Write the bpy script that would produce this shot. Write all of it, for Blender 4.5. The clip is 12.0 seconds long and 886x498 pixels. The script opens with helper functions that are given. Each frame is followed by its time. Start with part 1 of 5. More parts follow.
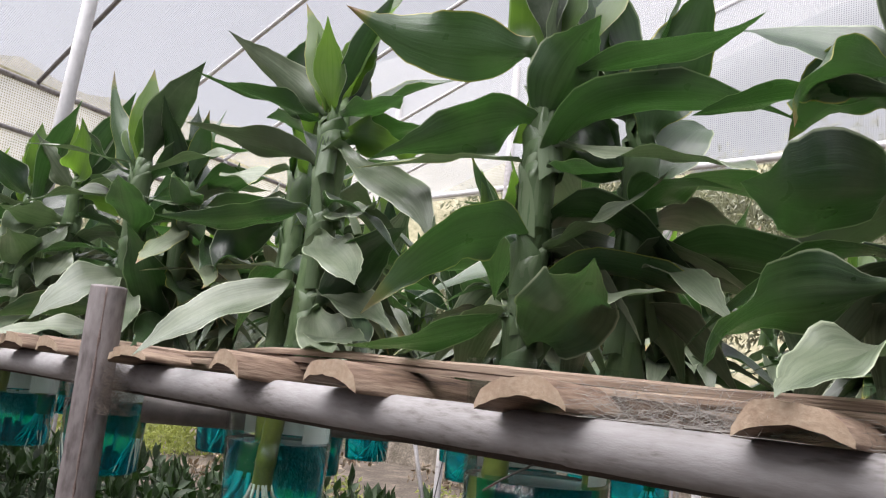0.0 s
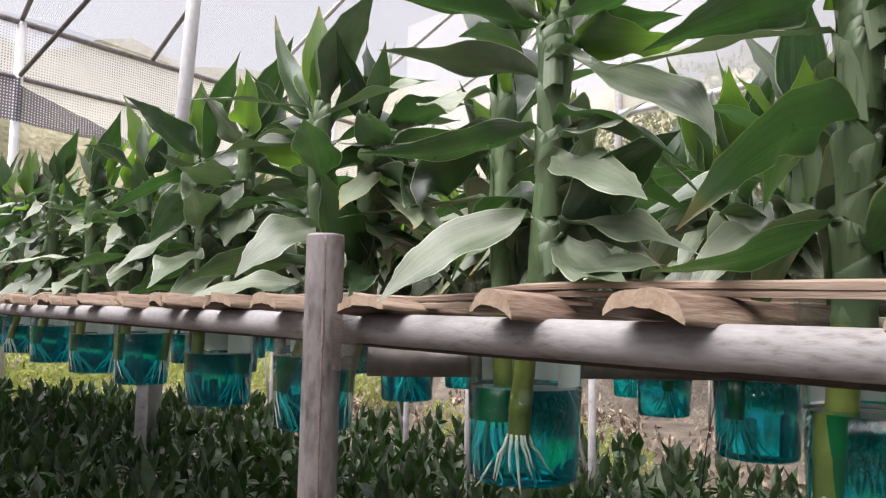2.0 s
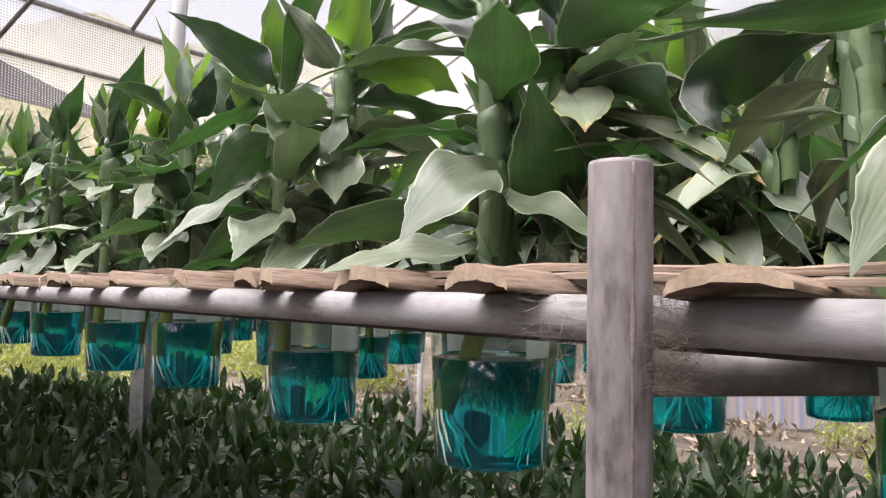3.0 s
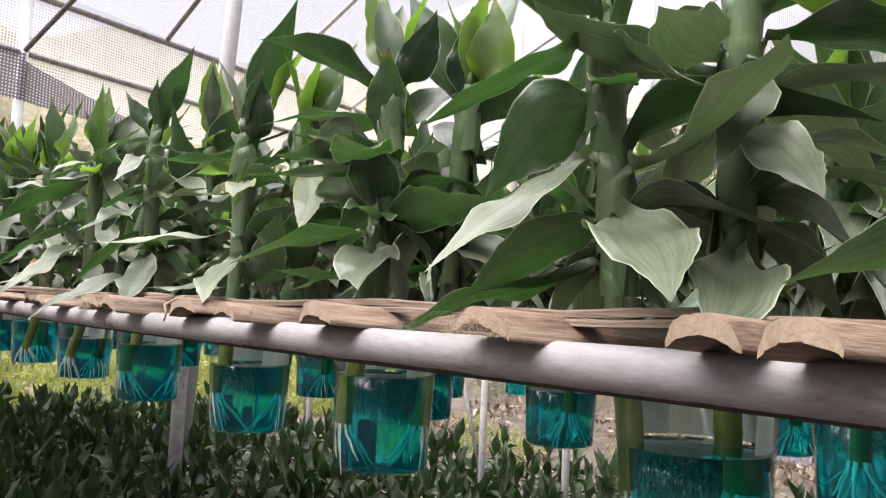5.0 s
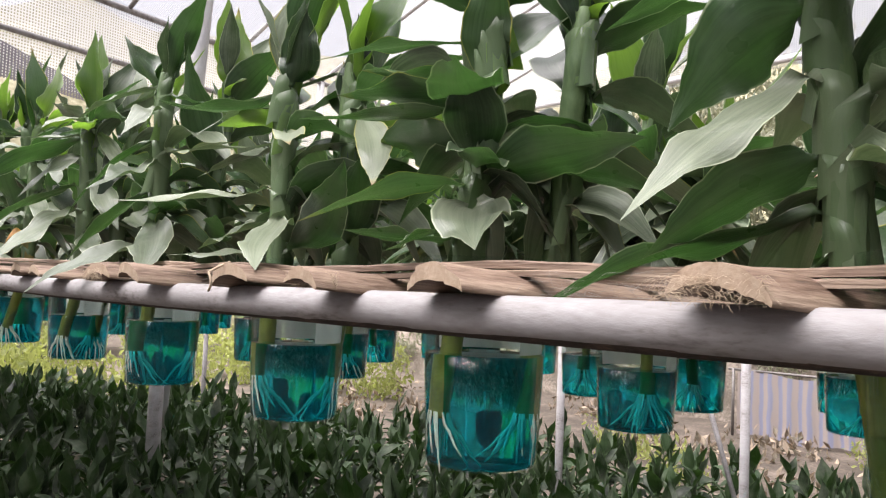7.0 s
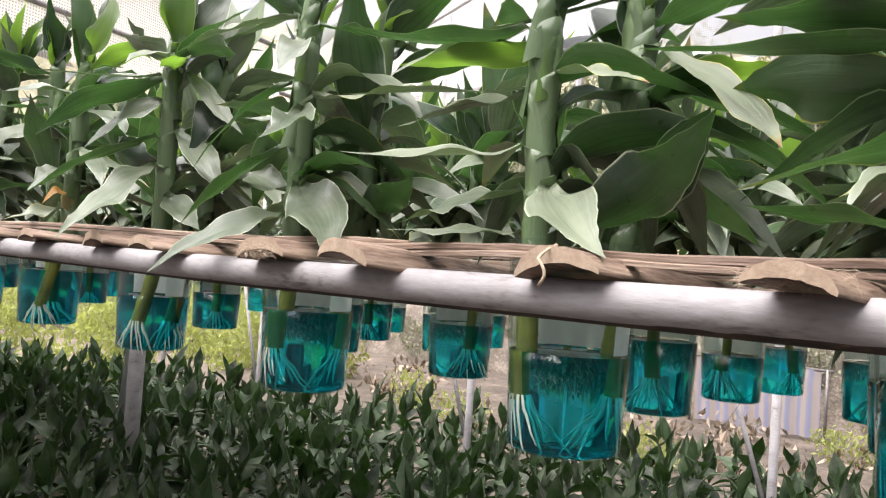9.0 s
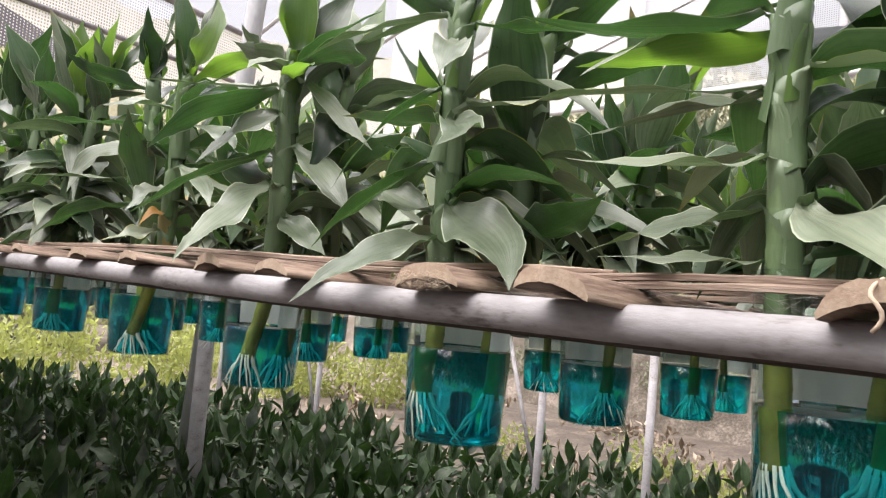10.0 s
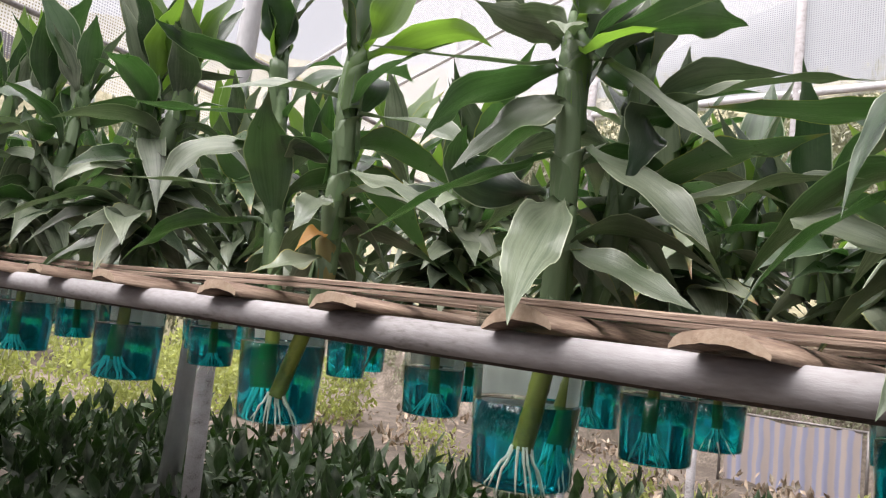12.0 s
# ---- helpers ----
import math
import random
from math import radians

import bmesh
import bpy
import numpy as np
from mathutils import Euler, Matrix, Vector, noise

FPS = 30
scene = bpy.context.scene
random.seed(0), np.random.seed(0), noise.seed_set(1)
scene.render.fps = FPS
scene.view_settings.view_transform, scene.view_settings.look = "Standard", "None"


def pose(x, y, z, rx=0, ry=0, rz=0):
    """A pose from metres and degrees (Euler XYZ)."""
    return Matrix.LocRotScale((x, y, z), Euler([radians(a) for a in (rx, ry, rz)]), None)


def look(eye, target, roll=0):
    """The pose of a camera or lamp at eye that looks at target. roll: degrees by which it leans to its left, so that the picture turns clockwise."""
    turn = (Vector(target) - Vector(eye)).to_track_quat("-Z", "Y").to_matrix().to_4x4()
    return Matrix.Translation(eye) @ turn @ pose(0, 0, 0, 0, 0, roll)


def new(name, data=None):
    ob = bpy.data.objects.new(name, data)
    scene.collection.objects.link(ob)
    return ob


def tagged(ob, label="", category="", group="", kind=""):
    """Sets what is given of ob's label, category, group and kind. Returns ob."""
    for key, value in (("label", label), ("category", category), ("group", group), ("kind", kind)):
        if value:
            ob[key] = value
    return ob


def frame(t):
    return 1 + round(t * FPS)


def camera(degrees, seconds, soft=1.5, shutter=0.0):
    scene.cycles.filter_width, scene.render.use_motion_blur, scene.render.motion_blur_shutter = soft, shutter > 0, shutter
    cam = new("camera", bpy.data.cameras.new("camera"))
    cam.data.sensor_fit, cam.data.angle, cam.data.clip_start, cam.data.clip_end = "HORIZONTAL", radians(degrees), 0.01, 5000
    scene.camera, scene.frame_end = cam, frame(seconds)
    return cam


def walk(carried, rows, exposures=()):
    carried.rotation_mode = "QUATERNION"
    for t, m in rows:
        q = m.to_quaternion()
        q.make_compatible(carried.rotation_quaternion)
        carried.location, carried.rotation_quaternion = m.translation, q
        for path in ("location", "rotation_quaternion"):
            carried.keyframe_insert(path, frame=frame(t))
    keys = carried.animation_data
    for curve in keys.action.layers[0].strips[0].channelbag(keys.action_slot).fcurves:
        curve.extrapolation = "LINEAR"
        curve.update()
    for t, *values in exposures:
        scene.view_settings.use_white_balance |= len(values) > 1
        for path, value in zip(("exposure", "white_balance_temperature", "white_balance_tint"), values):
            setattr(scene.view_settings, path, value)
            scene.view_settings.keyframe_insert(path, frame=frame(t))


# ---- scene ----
cam = camera(57.8, 12.0, 1.2)
PATH = [
    (0, (-0.084, 0.079, 1.254), (-1.443, 1.511, 1.572), 5.57),
    (0.5, (-0.088, 0.060, 1.251), (-1.511, 1.430, 1.560), 4.80),
    (1, (-0.100, 0.052, 1.254), (-1.571, 1.376, 1.545), 4.14),
    (1.5, (-0.123, 0.055, 1.244), (-1.641, 1.339, 1.468), 2.56),
    (2, (-0.212, 0.056, 1.245), (-1.764, 1.308, 1.400), 1.30),
    (2.5, (-0.384, 0.089, 1.241), (-1.927, 1.356, 1.362), 0.06),
    (3, (-0.553, 0.080, 1.242), (-2.069, 1.379, 1.349), 0.94),
    (3.5, (-0.650, 0.060, 1.250), (-2.126, 1.404, 1.374), 1.08),
    (3.7, (-0.689, 0.052, 1.247), (-2.185, 1.369, 1.421), 2.60),
    (5.3, (-0.997, 0.088, 1.259), (-2.536, 1.355, 1.418), 2.26),
    (5.5, (-0.998, 0.092, 1.270), (-2.535, 1.366, 1.392), 1.42),
    (6, (-1.022, 0.085, 1.268), (-2.564, 1.356, 1.373), 1.31),
    (6.5, (-1.089, 0.079, 1.252), (-2.629, 1.354, 1.325), 2.10),
    (6.7, (-1.108, 0.076, 1.246), (-2.620, 1.382, 1.334), 2.30),
    (8.3, (-1.371, 0.024, 1.234), (-2.766, 1.451, 1.359), 3.04),
    (8.5, (-1.410, 0.012, 1.238), (-2.787, 1.459, 1.344), 3.19),
    (9, (-1.493, -0.004, 1.238), (-2.849, 1.465, 1.304), 4.04),
    (9.5, (-1.549, -0.011, 1.222), (-2.949, 1.416, 1.266), 4.65),
    (10, (-1.650, -0.003, 1.233), (-3.083, 1.384, 1.364), 5.02),
    (10.5, (-1.784, 0.053, 1.287), (-3.098, 1.550, 1.474), 1.67),
    (11, (-1.880, 0.041, 1.260), (-3.159, 1.571, 1.403), 3.21),
    (11.5, (-1.981, 0.009, 1.269), (-3.244, 1.558, 1.374), 3.42),
    (12, (-2.096, -0.053, 1.249), (-3.402, 1.453, 1.418), 5.67),
]
EXPOSURES = [(0, 1.2), (1.2, 1.2), (2.5, 1.48), (3.7, 1.56), (5.3, 1.56), (6.7, 1.52), (8.3, 1.72), (9.5, 1.68), (10.5, 1.48), (11.5, 1.58), (12, 1.38)]
walk(cam, [(t, look(eye, target, roll)) for t, eye, target, roll in PATH], [(t, stops, 6250 if t < 2 else 6400, 14 if t < 2 else 16) for t, stops in EXPOSURES])

# ---- world and light ----
world = bpy.data.worlds.new("world")
scene.world = world
world.use_nodes = True
wn, wl = world.node_tree.nodes, world.node_tree.links
SUN_ELEV, SUN_TURN = 65.0, 200.0
sky = wn.new("ShaderNodeTexSky")
sky.sky_type, sky.sun_disc = "NISHITA", False
sky.sun_elevation, sky.sun_rotation = radians(SUN_ELEV), radians(SUN_TURN)
sky.air_density, sky.dust_density, sky.ozone_density = 1.0, 6.0, 0.6
pale = wn.new("ShaderNodeHueSaturation")
pale.inputs["Saturation"].default_value = 0.22
wn["Background"].inputs["Strength"].default_value = 0.078
wl.new(sky.outputs[0], pale.inputs["Color"])
wl.new(pale.outputs[0], wn["Background"].inputs["Color"])

sun = new("sun", bpy.data.lights.new("sun", "SUN"))
sun.data.energy, sun.data.angle, sun.data.color = 4.8, radians(84), (1.0, 0.97, 0.93)
a, e = radians(SUN_TURN), radians(SUN_ELEV)
sun.matrix_world = look((0, 0, 8), (-math.sin(a) * math.cos(e), -math.cos(a) * math.cos(e), 8 - math.sin(e)))


# ---- materials ----
def material(name):
    m = bpy.data.materials.new(name)
    m.use_nodes = True
    return m, m.node_tree.nodes, m.node_tree.links, m.node_tree.nodes["Principled BSDF"]


def ramp(nodes, stops):
    r = nodes.new("ShaderNodeValToRGB")
    while len(r.color_ramp.elements) < len(stops):
        r.color_ramp.elements.new(0.5)
    for el, (p, c) in zip(r.color_ramp.elements, stops):
        el.position, el.color = p, (*c, 1)
    return r


def noise_node(nodes, links, scale, detail=4, vector=None, rough=0.55):
    n = nodes.new("ShaderNodeTexNoise")
    n.inputs["Scale"].default_value, n.inputs["Detail"].default_value = scale, detail
    n.inputs["Roughness"].default_value = rough
    if vector:
        links.new(vector, n.inputs["Vector"])
    return n


def coords(nodes, links, scale=(1, 1, 1), kind="Object"):
    tc, mp = nodes.new("ShaderNodeTexCoord"), nodes.new("ShaderNodeMapping")
    mp.inputs["Scale"].default_value = scale
    links.new(tc.outputs[kind], mp.inputs["Vector"])
    return mp.outputs[0]


def bump(nodes, links, height, strength, distance, bsdf):
    b = nodes.new("ShaderNodeBump")
    b.inputs["Strength"].default_value, b.inputs["Distance"].default_value = strength, distance
    links.new(height, b.inputs["Height"])
    links.new(b.outputs[0], bsdf.inputs["Normal"])


def mottled(name, stops, scale, rough=0.8, relief=0.4, distance=0.002, stretch=(1, 1, 1), metal=0.0, fine=8, kind="Object"):
    """A surface whose colour wanders between stops, with fine relief."""
    m, n, l, p = material(name)
    v = coords(n, l, stretch, kind)
    big, small = noise_node(n, l, scale, 5, v), noise_node(n, l, scale * fine, 6, v)
    mix = n.new("ShaderNodeMix")
    mix.inputs[0].default_value = 0.4
    l.new(big.outputs["Fac"], mix.inputs[2])
    l.new(small.outputs["Fac"], mix.inputs[3])
    r = ramp(n, stops)
    l.new(mix.outputs[0], r.inputs[0])
    l.new(r.outputs[0], p.inputs["Base Color"])
    p.inputs["Roughness"].default_value, p.inputs["Metallic"].default_value = rough, metal
    bump(n, l, small.outputs["Fac"], relief, distance, p)
    return m


def leaf_material(name, dark, light, through_colour, through_amount, rough=0.4, wax=0.3, edge=((0.44, 0.5, 0.34), (0.5, 0.46, 0.1)), sheen_tint=0.3, dry=0.9, island=False):
    """A leaf blade: long veins, a paler midrib and rim, a waxy sheen, and light shining through."""
    m, n, l, p = material(name)
    uv = n.new("ShaderNodeUVMap")
    sep = n.new("ShaderNodeSeparateXYZ")
    l.new(uv.outputs[0], sep.inputs[0])
    info = n.new("ShaderNodeNewGeometry" if island else "ShaderNodeObjectInfo")
    chance = info.outputs["Random Per Island" if island else "Random"]
    mp = n.new("ShaderNodeMapping")
    mp.inputs["Scale"].default_value = (17, 1.1, 1)
    l.new(uv.outputs[0], mp.inputs["Vector"])
    add = n.new("ShaderNodeVectorMath")
    add.operation = "ADD"
    l.new(mp.outputs[0], add.inputs[0])
    l.new(chance, add.inputs[1])
    veins = noise_node(n, l, 1.0, 5, add.outputs[0], 0.68)
    v2 = coords(n, l, (1, 1, 1))
    blotch = noise_node(n, l, 22, 4, v2)
    speck = noise_node(n, l, 45, 3, v2)
    r = ramp(n, [(0.37, dark), (0.65, light)])
    mix = n.new("ShaderNodeMix")
    mix.inputs[0].default_value = 0.36
    l.new(veins.outputs["Fac"], mix.inputs[2])
    l.new(blotch.outputs["Fac"], mix.inputs[3])
    shift = n.new("ShaderNodeMath")
    shift.operation = "MULTIPLY_ADD"
    shift.inputs[1].default_value, shift.inputs[2].default_value = 0.36, -0.18
    l.new(chance, shift.inputs[0])
    total = n.new("ShaderNodeMath")
    l.new(mix.outputs[0], total.inputs[0])
    l.new(shift.outputs[0], total.inputs[1])
    l.new(total.outputs[0], r.inputs[0])
    # uneven whitish patches: the blade's sheen painted into its colour
    sheen_noise = noise_node(n, l, 13, 5, v2, 0.62)
    sheen_mask = ramp(n, [(0.45, (0, 0, 0)), (0.72, (sheen_tint,) * 3)])
    l.new(sheen_noise.outputs["Fac"], sheen_mask.inputs[0])
    mixb = n.new("ShaderNodeMix")
    mixb.data_type = "RGBA"
    mixb.inputs[7].default_value = (0.35, 0.365, 0.29, 1)
    l.new(sheen_mask.outputs[0], mixb.inputs[0])
    l.new(r.outputs[0], mixb.inputs[6])
    # pale rim: distance from the blade's middle line
    off = n.new("ShaderNodeMath")
    off.operation = "SUBTRACT"
    off.inputs[1].default_value = 0.5
    l.new(sep.outputs[0], off.inputs[0])
    dist = n.new("ShaderNodeMath")
    dist.operation = "ABSOLUTE"
    l.new(off.outputs[0], dist.inputs[0])
    rim = ramp(n, [(0.468, (0, 0, 0)), (0.488, (0.85, 0.85, 0.85))])
    l.new(dist.outputs[0], rim.inputs[0])
    mix2 = n.new("ShaderNodeMix")
    mix2.data_type = "RGBA"
    rimtint = ramp(n, [(0.8, edge[0]), (0.86, edge[1])])
    l.new(chance, rimtint.inputs[0])
    l.new(rimtint.outputs[0], mix2.inputs[7])
    l.new(rim.outputs[0], mix2.inputs[0])
    l.new(mixb.outputs[2], mix2.inputs[6])
    # a dry brown tip on some leaves
    tipmask = ramp(n, [(0.88, (0, 0, 0)), (0.95, (1, 1, 1))])
    l.new(sep.outputs[1], tipmask.inputs[0])
    some = ramp(n, [(0.8, (0, 0, 0)), (0.88, (dry,) * 3)])
    l.new(chance, some.inputs[0])
    both = n.new("ShaderNodeMath")
    both.operation = "MULTIPLY"
    l.new(tipmask.outputs[0], both.inputs[0])
    l.new(some.outputs[0], both.inputs[1])
    mix3 = n.new("ShaderNodeMix")
    mix3.data_type = "RGBA"
    withered = ramp(n, [(0.9, (0.42, 0.37, 0.06)), (0.96, (0.26, 0.13, 0.06))])
    l.new(sep.outputs[1], withered.inputs[0])
    l.new(withered.outputs[0], mix3.inputs[7])
    l.new(both.outputs[0], mix3.inputs[0])
    l.new(mix2.outputs[2], mix3.inputs[6])
    # the clasping base is paler, like the cane
    clasp = ramp(n, [(0.0, (0.75,) * 3), (0.16, (0, 0, 0))])
    l.new(sep.outputs[1], clasp.inputs[0])
    mix4 = n.new("ShaderNodeMix")
    mix4.data_type = "RGBA"
    mix4.inputs[7].default_value = (0.14, 0.21, 0.1, 1)
    l.new(clasp.outputs[0], mix4.inputs[0])
    l.new(mix3.outputs[2], mix4.inputs[6])
    l.new(mix4.outputs[2], p.inputs["Base Color"])
    rr = ramp(n, [(0.3, (rough - 0.03,) * 3), (0.75, (rough + 0.09,) * 3)])
    l.new(speck.outputs["Fac"], rr.inputs[0])
    l.new(rr.outputs[0], p.inputs["Roughness"])
    p.inputs["Specular IOR Level"].default_value = 0.36 + 0.4 * wax
    p.inputs["Coat Weight"].default_value, p.inputs["Coat Roughness"].default_value = max(wax, 0), 0.16
    bump(n, l, veins.outputs["Fac"], 0.4, 0.0016, p)
    tr = n.new("ShaderNodeBsdfTranslucent")
    tr.inputs["Color"].default_value = (*through_colour, 1)
    ms = n.new("ShaderNodeMixShader")
    ms.inputs[0].default_value = through_amount
    l.new(p.outputs[0], ms.inputs[1])
    l.new(tr.outputs[0], ms.inputs[2])
    l.new(ms.outputs[0], n["Material Output"].inputs["Surface"])
    return m


# One leaf as shaded, part-lit and skylit copies; the light is in the colour.
LEAF_SHADED = leaf_material("leaf_green_shaded", (0.003, 0.015, 0.005), (0.054, 0.102, 0.042), (0.085, 0.23, 0.04), 0.17, 0.3, 0.24, sheen_tint=0.15)
LEAF_PART_LIT = leaf_material("leaf_part_lit", (0.035, 0.055, 0.03), (0.22, 0.262, 0.178), (0.1, 0.19, 0.06), 0.12, 0.4, 0.25, sheen_tint=0.35)
LEAF_YOUNG = leaf_material("leaf_young", (0.028, 0.065, 0.02), (0.13, 0.195, 0.068), (0.24, 0.46, 0.04), 0.42, 0.4, 0.15, sheen_tint=0.15)
LEAF_SKYLIT = leaf_material("leaf_skylit", (0.075, 0.102, 0.058), (0.225, 0.262, 0.175), (0.13, 0.24, 0.07), 0.12, 0.4, 0.25, sheen_tint=0.35)
LEAF_DRY = leaf_material("leaf_dry", (0.3, 0.12, 0.02), (0.6, 0.27, 0.04), (0.6, 0.3, 0.05), 0.3, 0.5, 0.0)
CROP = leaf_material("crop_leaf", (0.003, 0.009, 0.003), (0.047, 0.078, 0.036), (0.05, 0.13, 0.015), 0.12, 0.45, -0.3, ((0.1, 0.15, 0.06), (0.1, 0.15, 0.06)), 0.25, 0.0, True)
CANE = mottled("cane", [(0.3, (0.06, 0.11, 0.04)), (0.7, (0.16, 0.235, 0.1))], 30, 0.58, 0.3, 0.001, (1, 1, 0.3))
CANE_WET = mottled("cane_wet", [(0.3, (0.1, 0.135, 0.022)), (0.7, (0.22, 0.25, 0.042))], 30, 0.35, 0.2, 0.001)
ROOT = mottled("root", [(0.3, (0.6, 0.6, 0.48)), (0.7, (0.85, 0.85, 0.75))], 60, 0.5, 0.2, 0.0005)
STEEL = mottled("galvanised_steel", [(0.33, (0.1, 0.084, 0.078)), (0.45, (0.27, 0.252, 0.25)), (0.62, (0.35, 0.335, 0.34)), (0.72, (0.42, 0.41, 0.415))], 11, 0.72, 0.4, 0.001, (0.6, 2, 2), 0.0, 12)
STEEL_OLD = mottled("weathered_post", [(0.34, (0.075, 0.058, 0.054)), (0.48, (0.22, 0.192, 0.19)), (0.68, (0.34, 0.305, 0.305))], 26, 0.6, 0.5, 0.001, (1, 1, 0.35), 0.2, 6)
STEEL_PALE = mottled("pale_frame_steel", [(0.3, (0.5, 0.49, 0.5)), (0.7, (0.72, 0.71, 0.72))], 6, 0.55, 0.2, 0.001, (1, 1, 0.4), 0.0)
STEEL_DARK = mottled("dull_steel", [(0.3, (0.1, 0.09, 0.085)), (0.7, (0.25, 0.23, 0.22))], 12, 0.5, 0.3, 0.0008, (1, 1, 1), 0.4)
BAMBOO = mottled("split_bamboo", [(0.34, (0.05, 0.028, 0.02)), (0.46, (0.2, 0.13, 0.092)), (0.64, (0.4, 0.295, 0.22))], 24, 0.7, 0.7, 0.0016, (2.4, 0.3, 2.4), 0, 7)
BAMBOO_END = mottled("bamboo_end_grain", [(0.3, (0.3, 0.205, 0.14)), (0.5, (0.4, 0.3, 0.215)), (0.75, (0.52, 0.42, 0.32))], 40, 0.9, 0.5, 0.001)
LATH = mottled("wood_lath", [(0.34, (0.09, 0.056, 0.04)), (0.48, (0.25, 0.175, 0.128)), (0.64, (0.43, 0.33, 0.25))], 26, 0.75, 0.8, 0.0016, (0.16, 3, 3.4), 0, 6)
SOIL = mottled("ground_soil", [(0.3, (0.035, 0.027, 0.02)), (0.5, (0.085, 0.066, 0.05)), (0.7, (0.19, 0.15, 0.12))], 3.2, 0.9, 0.6, 0.02)
WEB = mottled("cobweb", [(0.3, (0.2, 0.18, 0.165)), (0.7, (0.42, 0.39, 0.36))], 50, 0.9, 0.1, 0.0005)


def glass_material():
    m, n, l, p = material("clear_vase_glass")
    tr, gl, fr, ms, pw = (n.new("ShaderNodeBsdfTransparent"), n.new("ShaderNodeBsdfGlossy"), n.new("ShaderNodeLayerWeight"),
                          n.new("ShaderNodeMixShader"), n.new("ShaderNodeMath"))
    tr.inputs["Color"].default_value = (0.93, 0.97, 0.96, 1)
    gl.inputs["Roughness"].default_value = 0.03
    fr.inputs["Blend"].default_value = 0.5
    pw.operation = "POWER"
    pw.inputs[1].default_value = 3.0
    l.new(fr.outputs["Facing"], pw.inputs[0])
    gain = n.new("ShaderNodeMath")
    gain.operation = "MULTIPLY_ADD"
    gain.inputs[1].default_value, gain.inputs[2].default_value = 0.45, 0.012
    l.new(pw.outputs[0], gain.inputs[0])
    l.new(gain.outputs[0], ms.inputs[0])
    l.new(tr.outputs[0], ms.inputs[1])
    l.new(gl.outputs[0], ms.inputs[2])
    l.new(ms.outputs[0], n["Material Output"].inputs["Surface"])
    return m


def mist_material():
    """Droplets on the inside of the glass above the water."""
    m, n, l, p = material("condensation")
    p.inputs["Base Color"].default_value = (0.96, 0.96, 0.95, 1)
    p.inputs["Roughness"].default_value = 0.6
    tl, tr, m1, m2 = (n.new("ShaderNodeBsdfTranslucent"), n.new("ShaderNodeBsdfTransparent"), n.new("ShaderNodeMixShader"),
                      n.new("ShaderNodeMixShader"))
    tl.inputs["Color"].default_value = (0.94, 0.95, 0.94, 1)
    m1.inputs[0].default_value = 0.7
    l.new(p.outputs[0], m1.inputs[1])
    l.new(tl.outputs[0], m1.inputs[2])
    v = coords(n, l, (1, 1, 0.5))
    nz = noise_node(n, l, 45, 5, v)
    r = ramp(n, [(0.35, (0.72,) * 3), (0.65, (0.94,) * 3)])
    l.new(nz.outputs["Fac"], r.inputs[0])
    l.new(r.outputs[0], m2.inputs[0])
    l.new(tr.outputs[0], m2.inputs[1])
    l.new(m1.outputs[0], m2.inputs[2])
    l.new(m2.outputs[0], n["Material Output"].inputs["Surface"])
    return m


def water_material():
    m, n, l, p = material("blue_nutrient_water")
    p.inputs["Base Color"].default_value = (0.72, 0.95, 0.97, 1)
    p.inputs["Roughness"].default_value = 0.0
    p.inputs["IOR"].default_value = 1.33
    p.inputs["Transmission Weight"].default_value = 1.0
    return m


def sleeve_material():
    """Tinted inner sleeve imitating light absorbed with depth; the cloudy share brightens it."""
    m, n, l, p = material("blue_sleeve_tint")
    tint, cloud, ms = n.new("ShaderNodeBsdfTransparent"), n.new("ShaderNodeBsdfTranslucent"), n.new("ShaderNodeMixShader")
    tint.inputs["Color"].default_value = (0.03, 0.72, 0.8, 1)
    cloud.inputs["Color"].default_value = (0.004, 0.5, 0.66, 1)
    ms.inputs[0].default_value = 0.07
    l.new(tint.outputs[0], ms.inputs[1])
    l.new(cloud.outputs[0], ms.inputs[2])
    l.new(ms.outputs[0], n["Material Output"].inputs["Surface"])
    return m


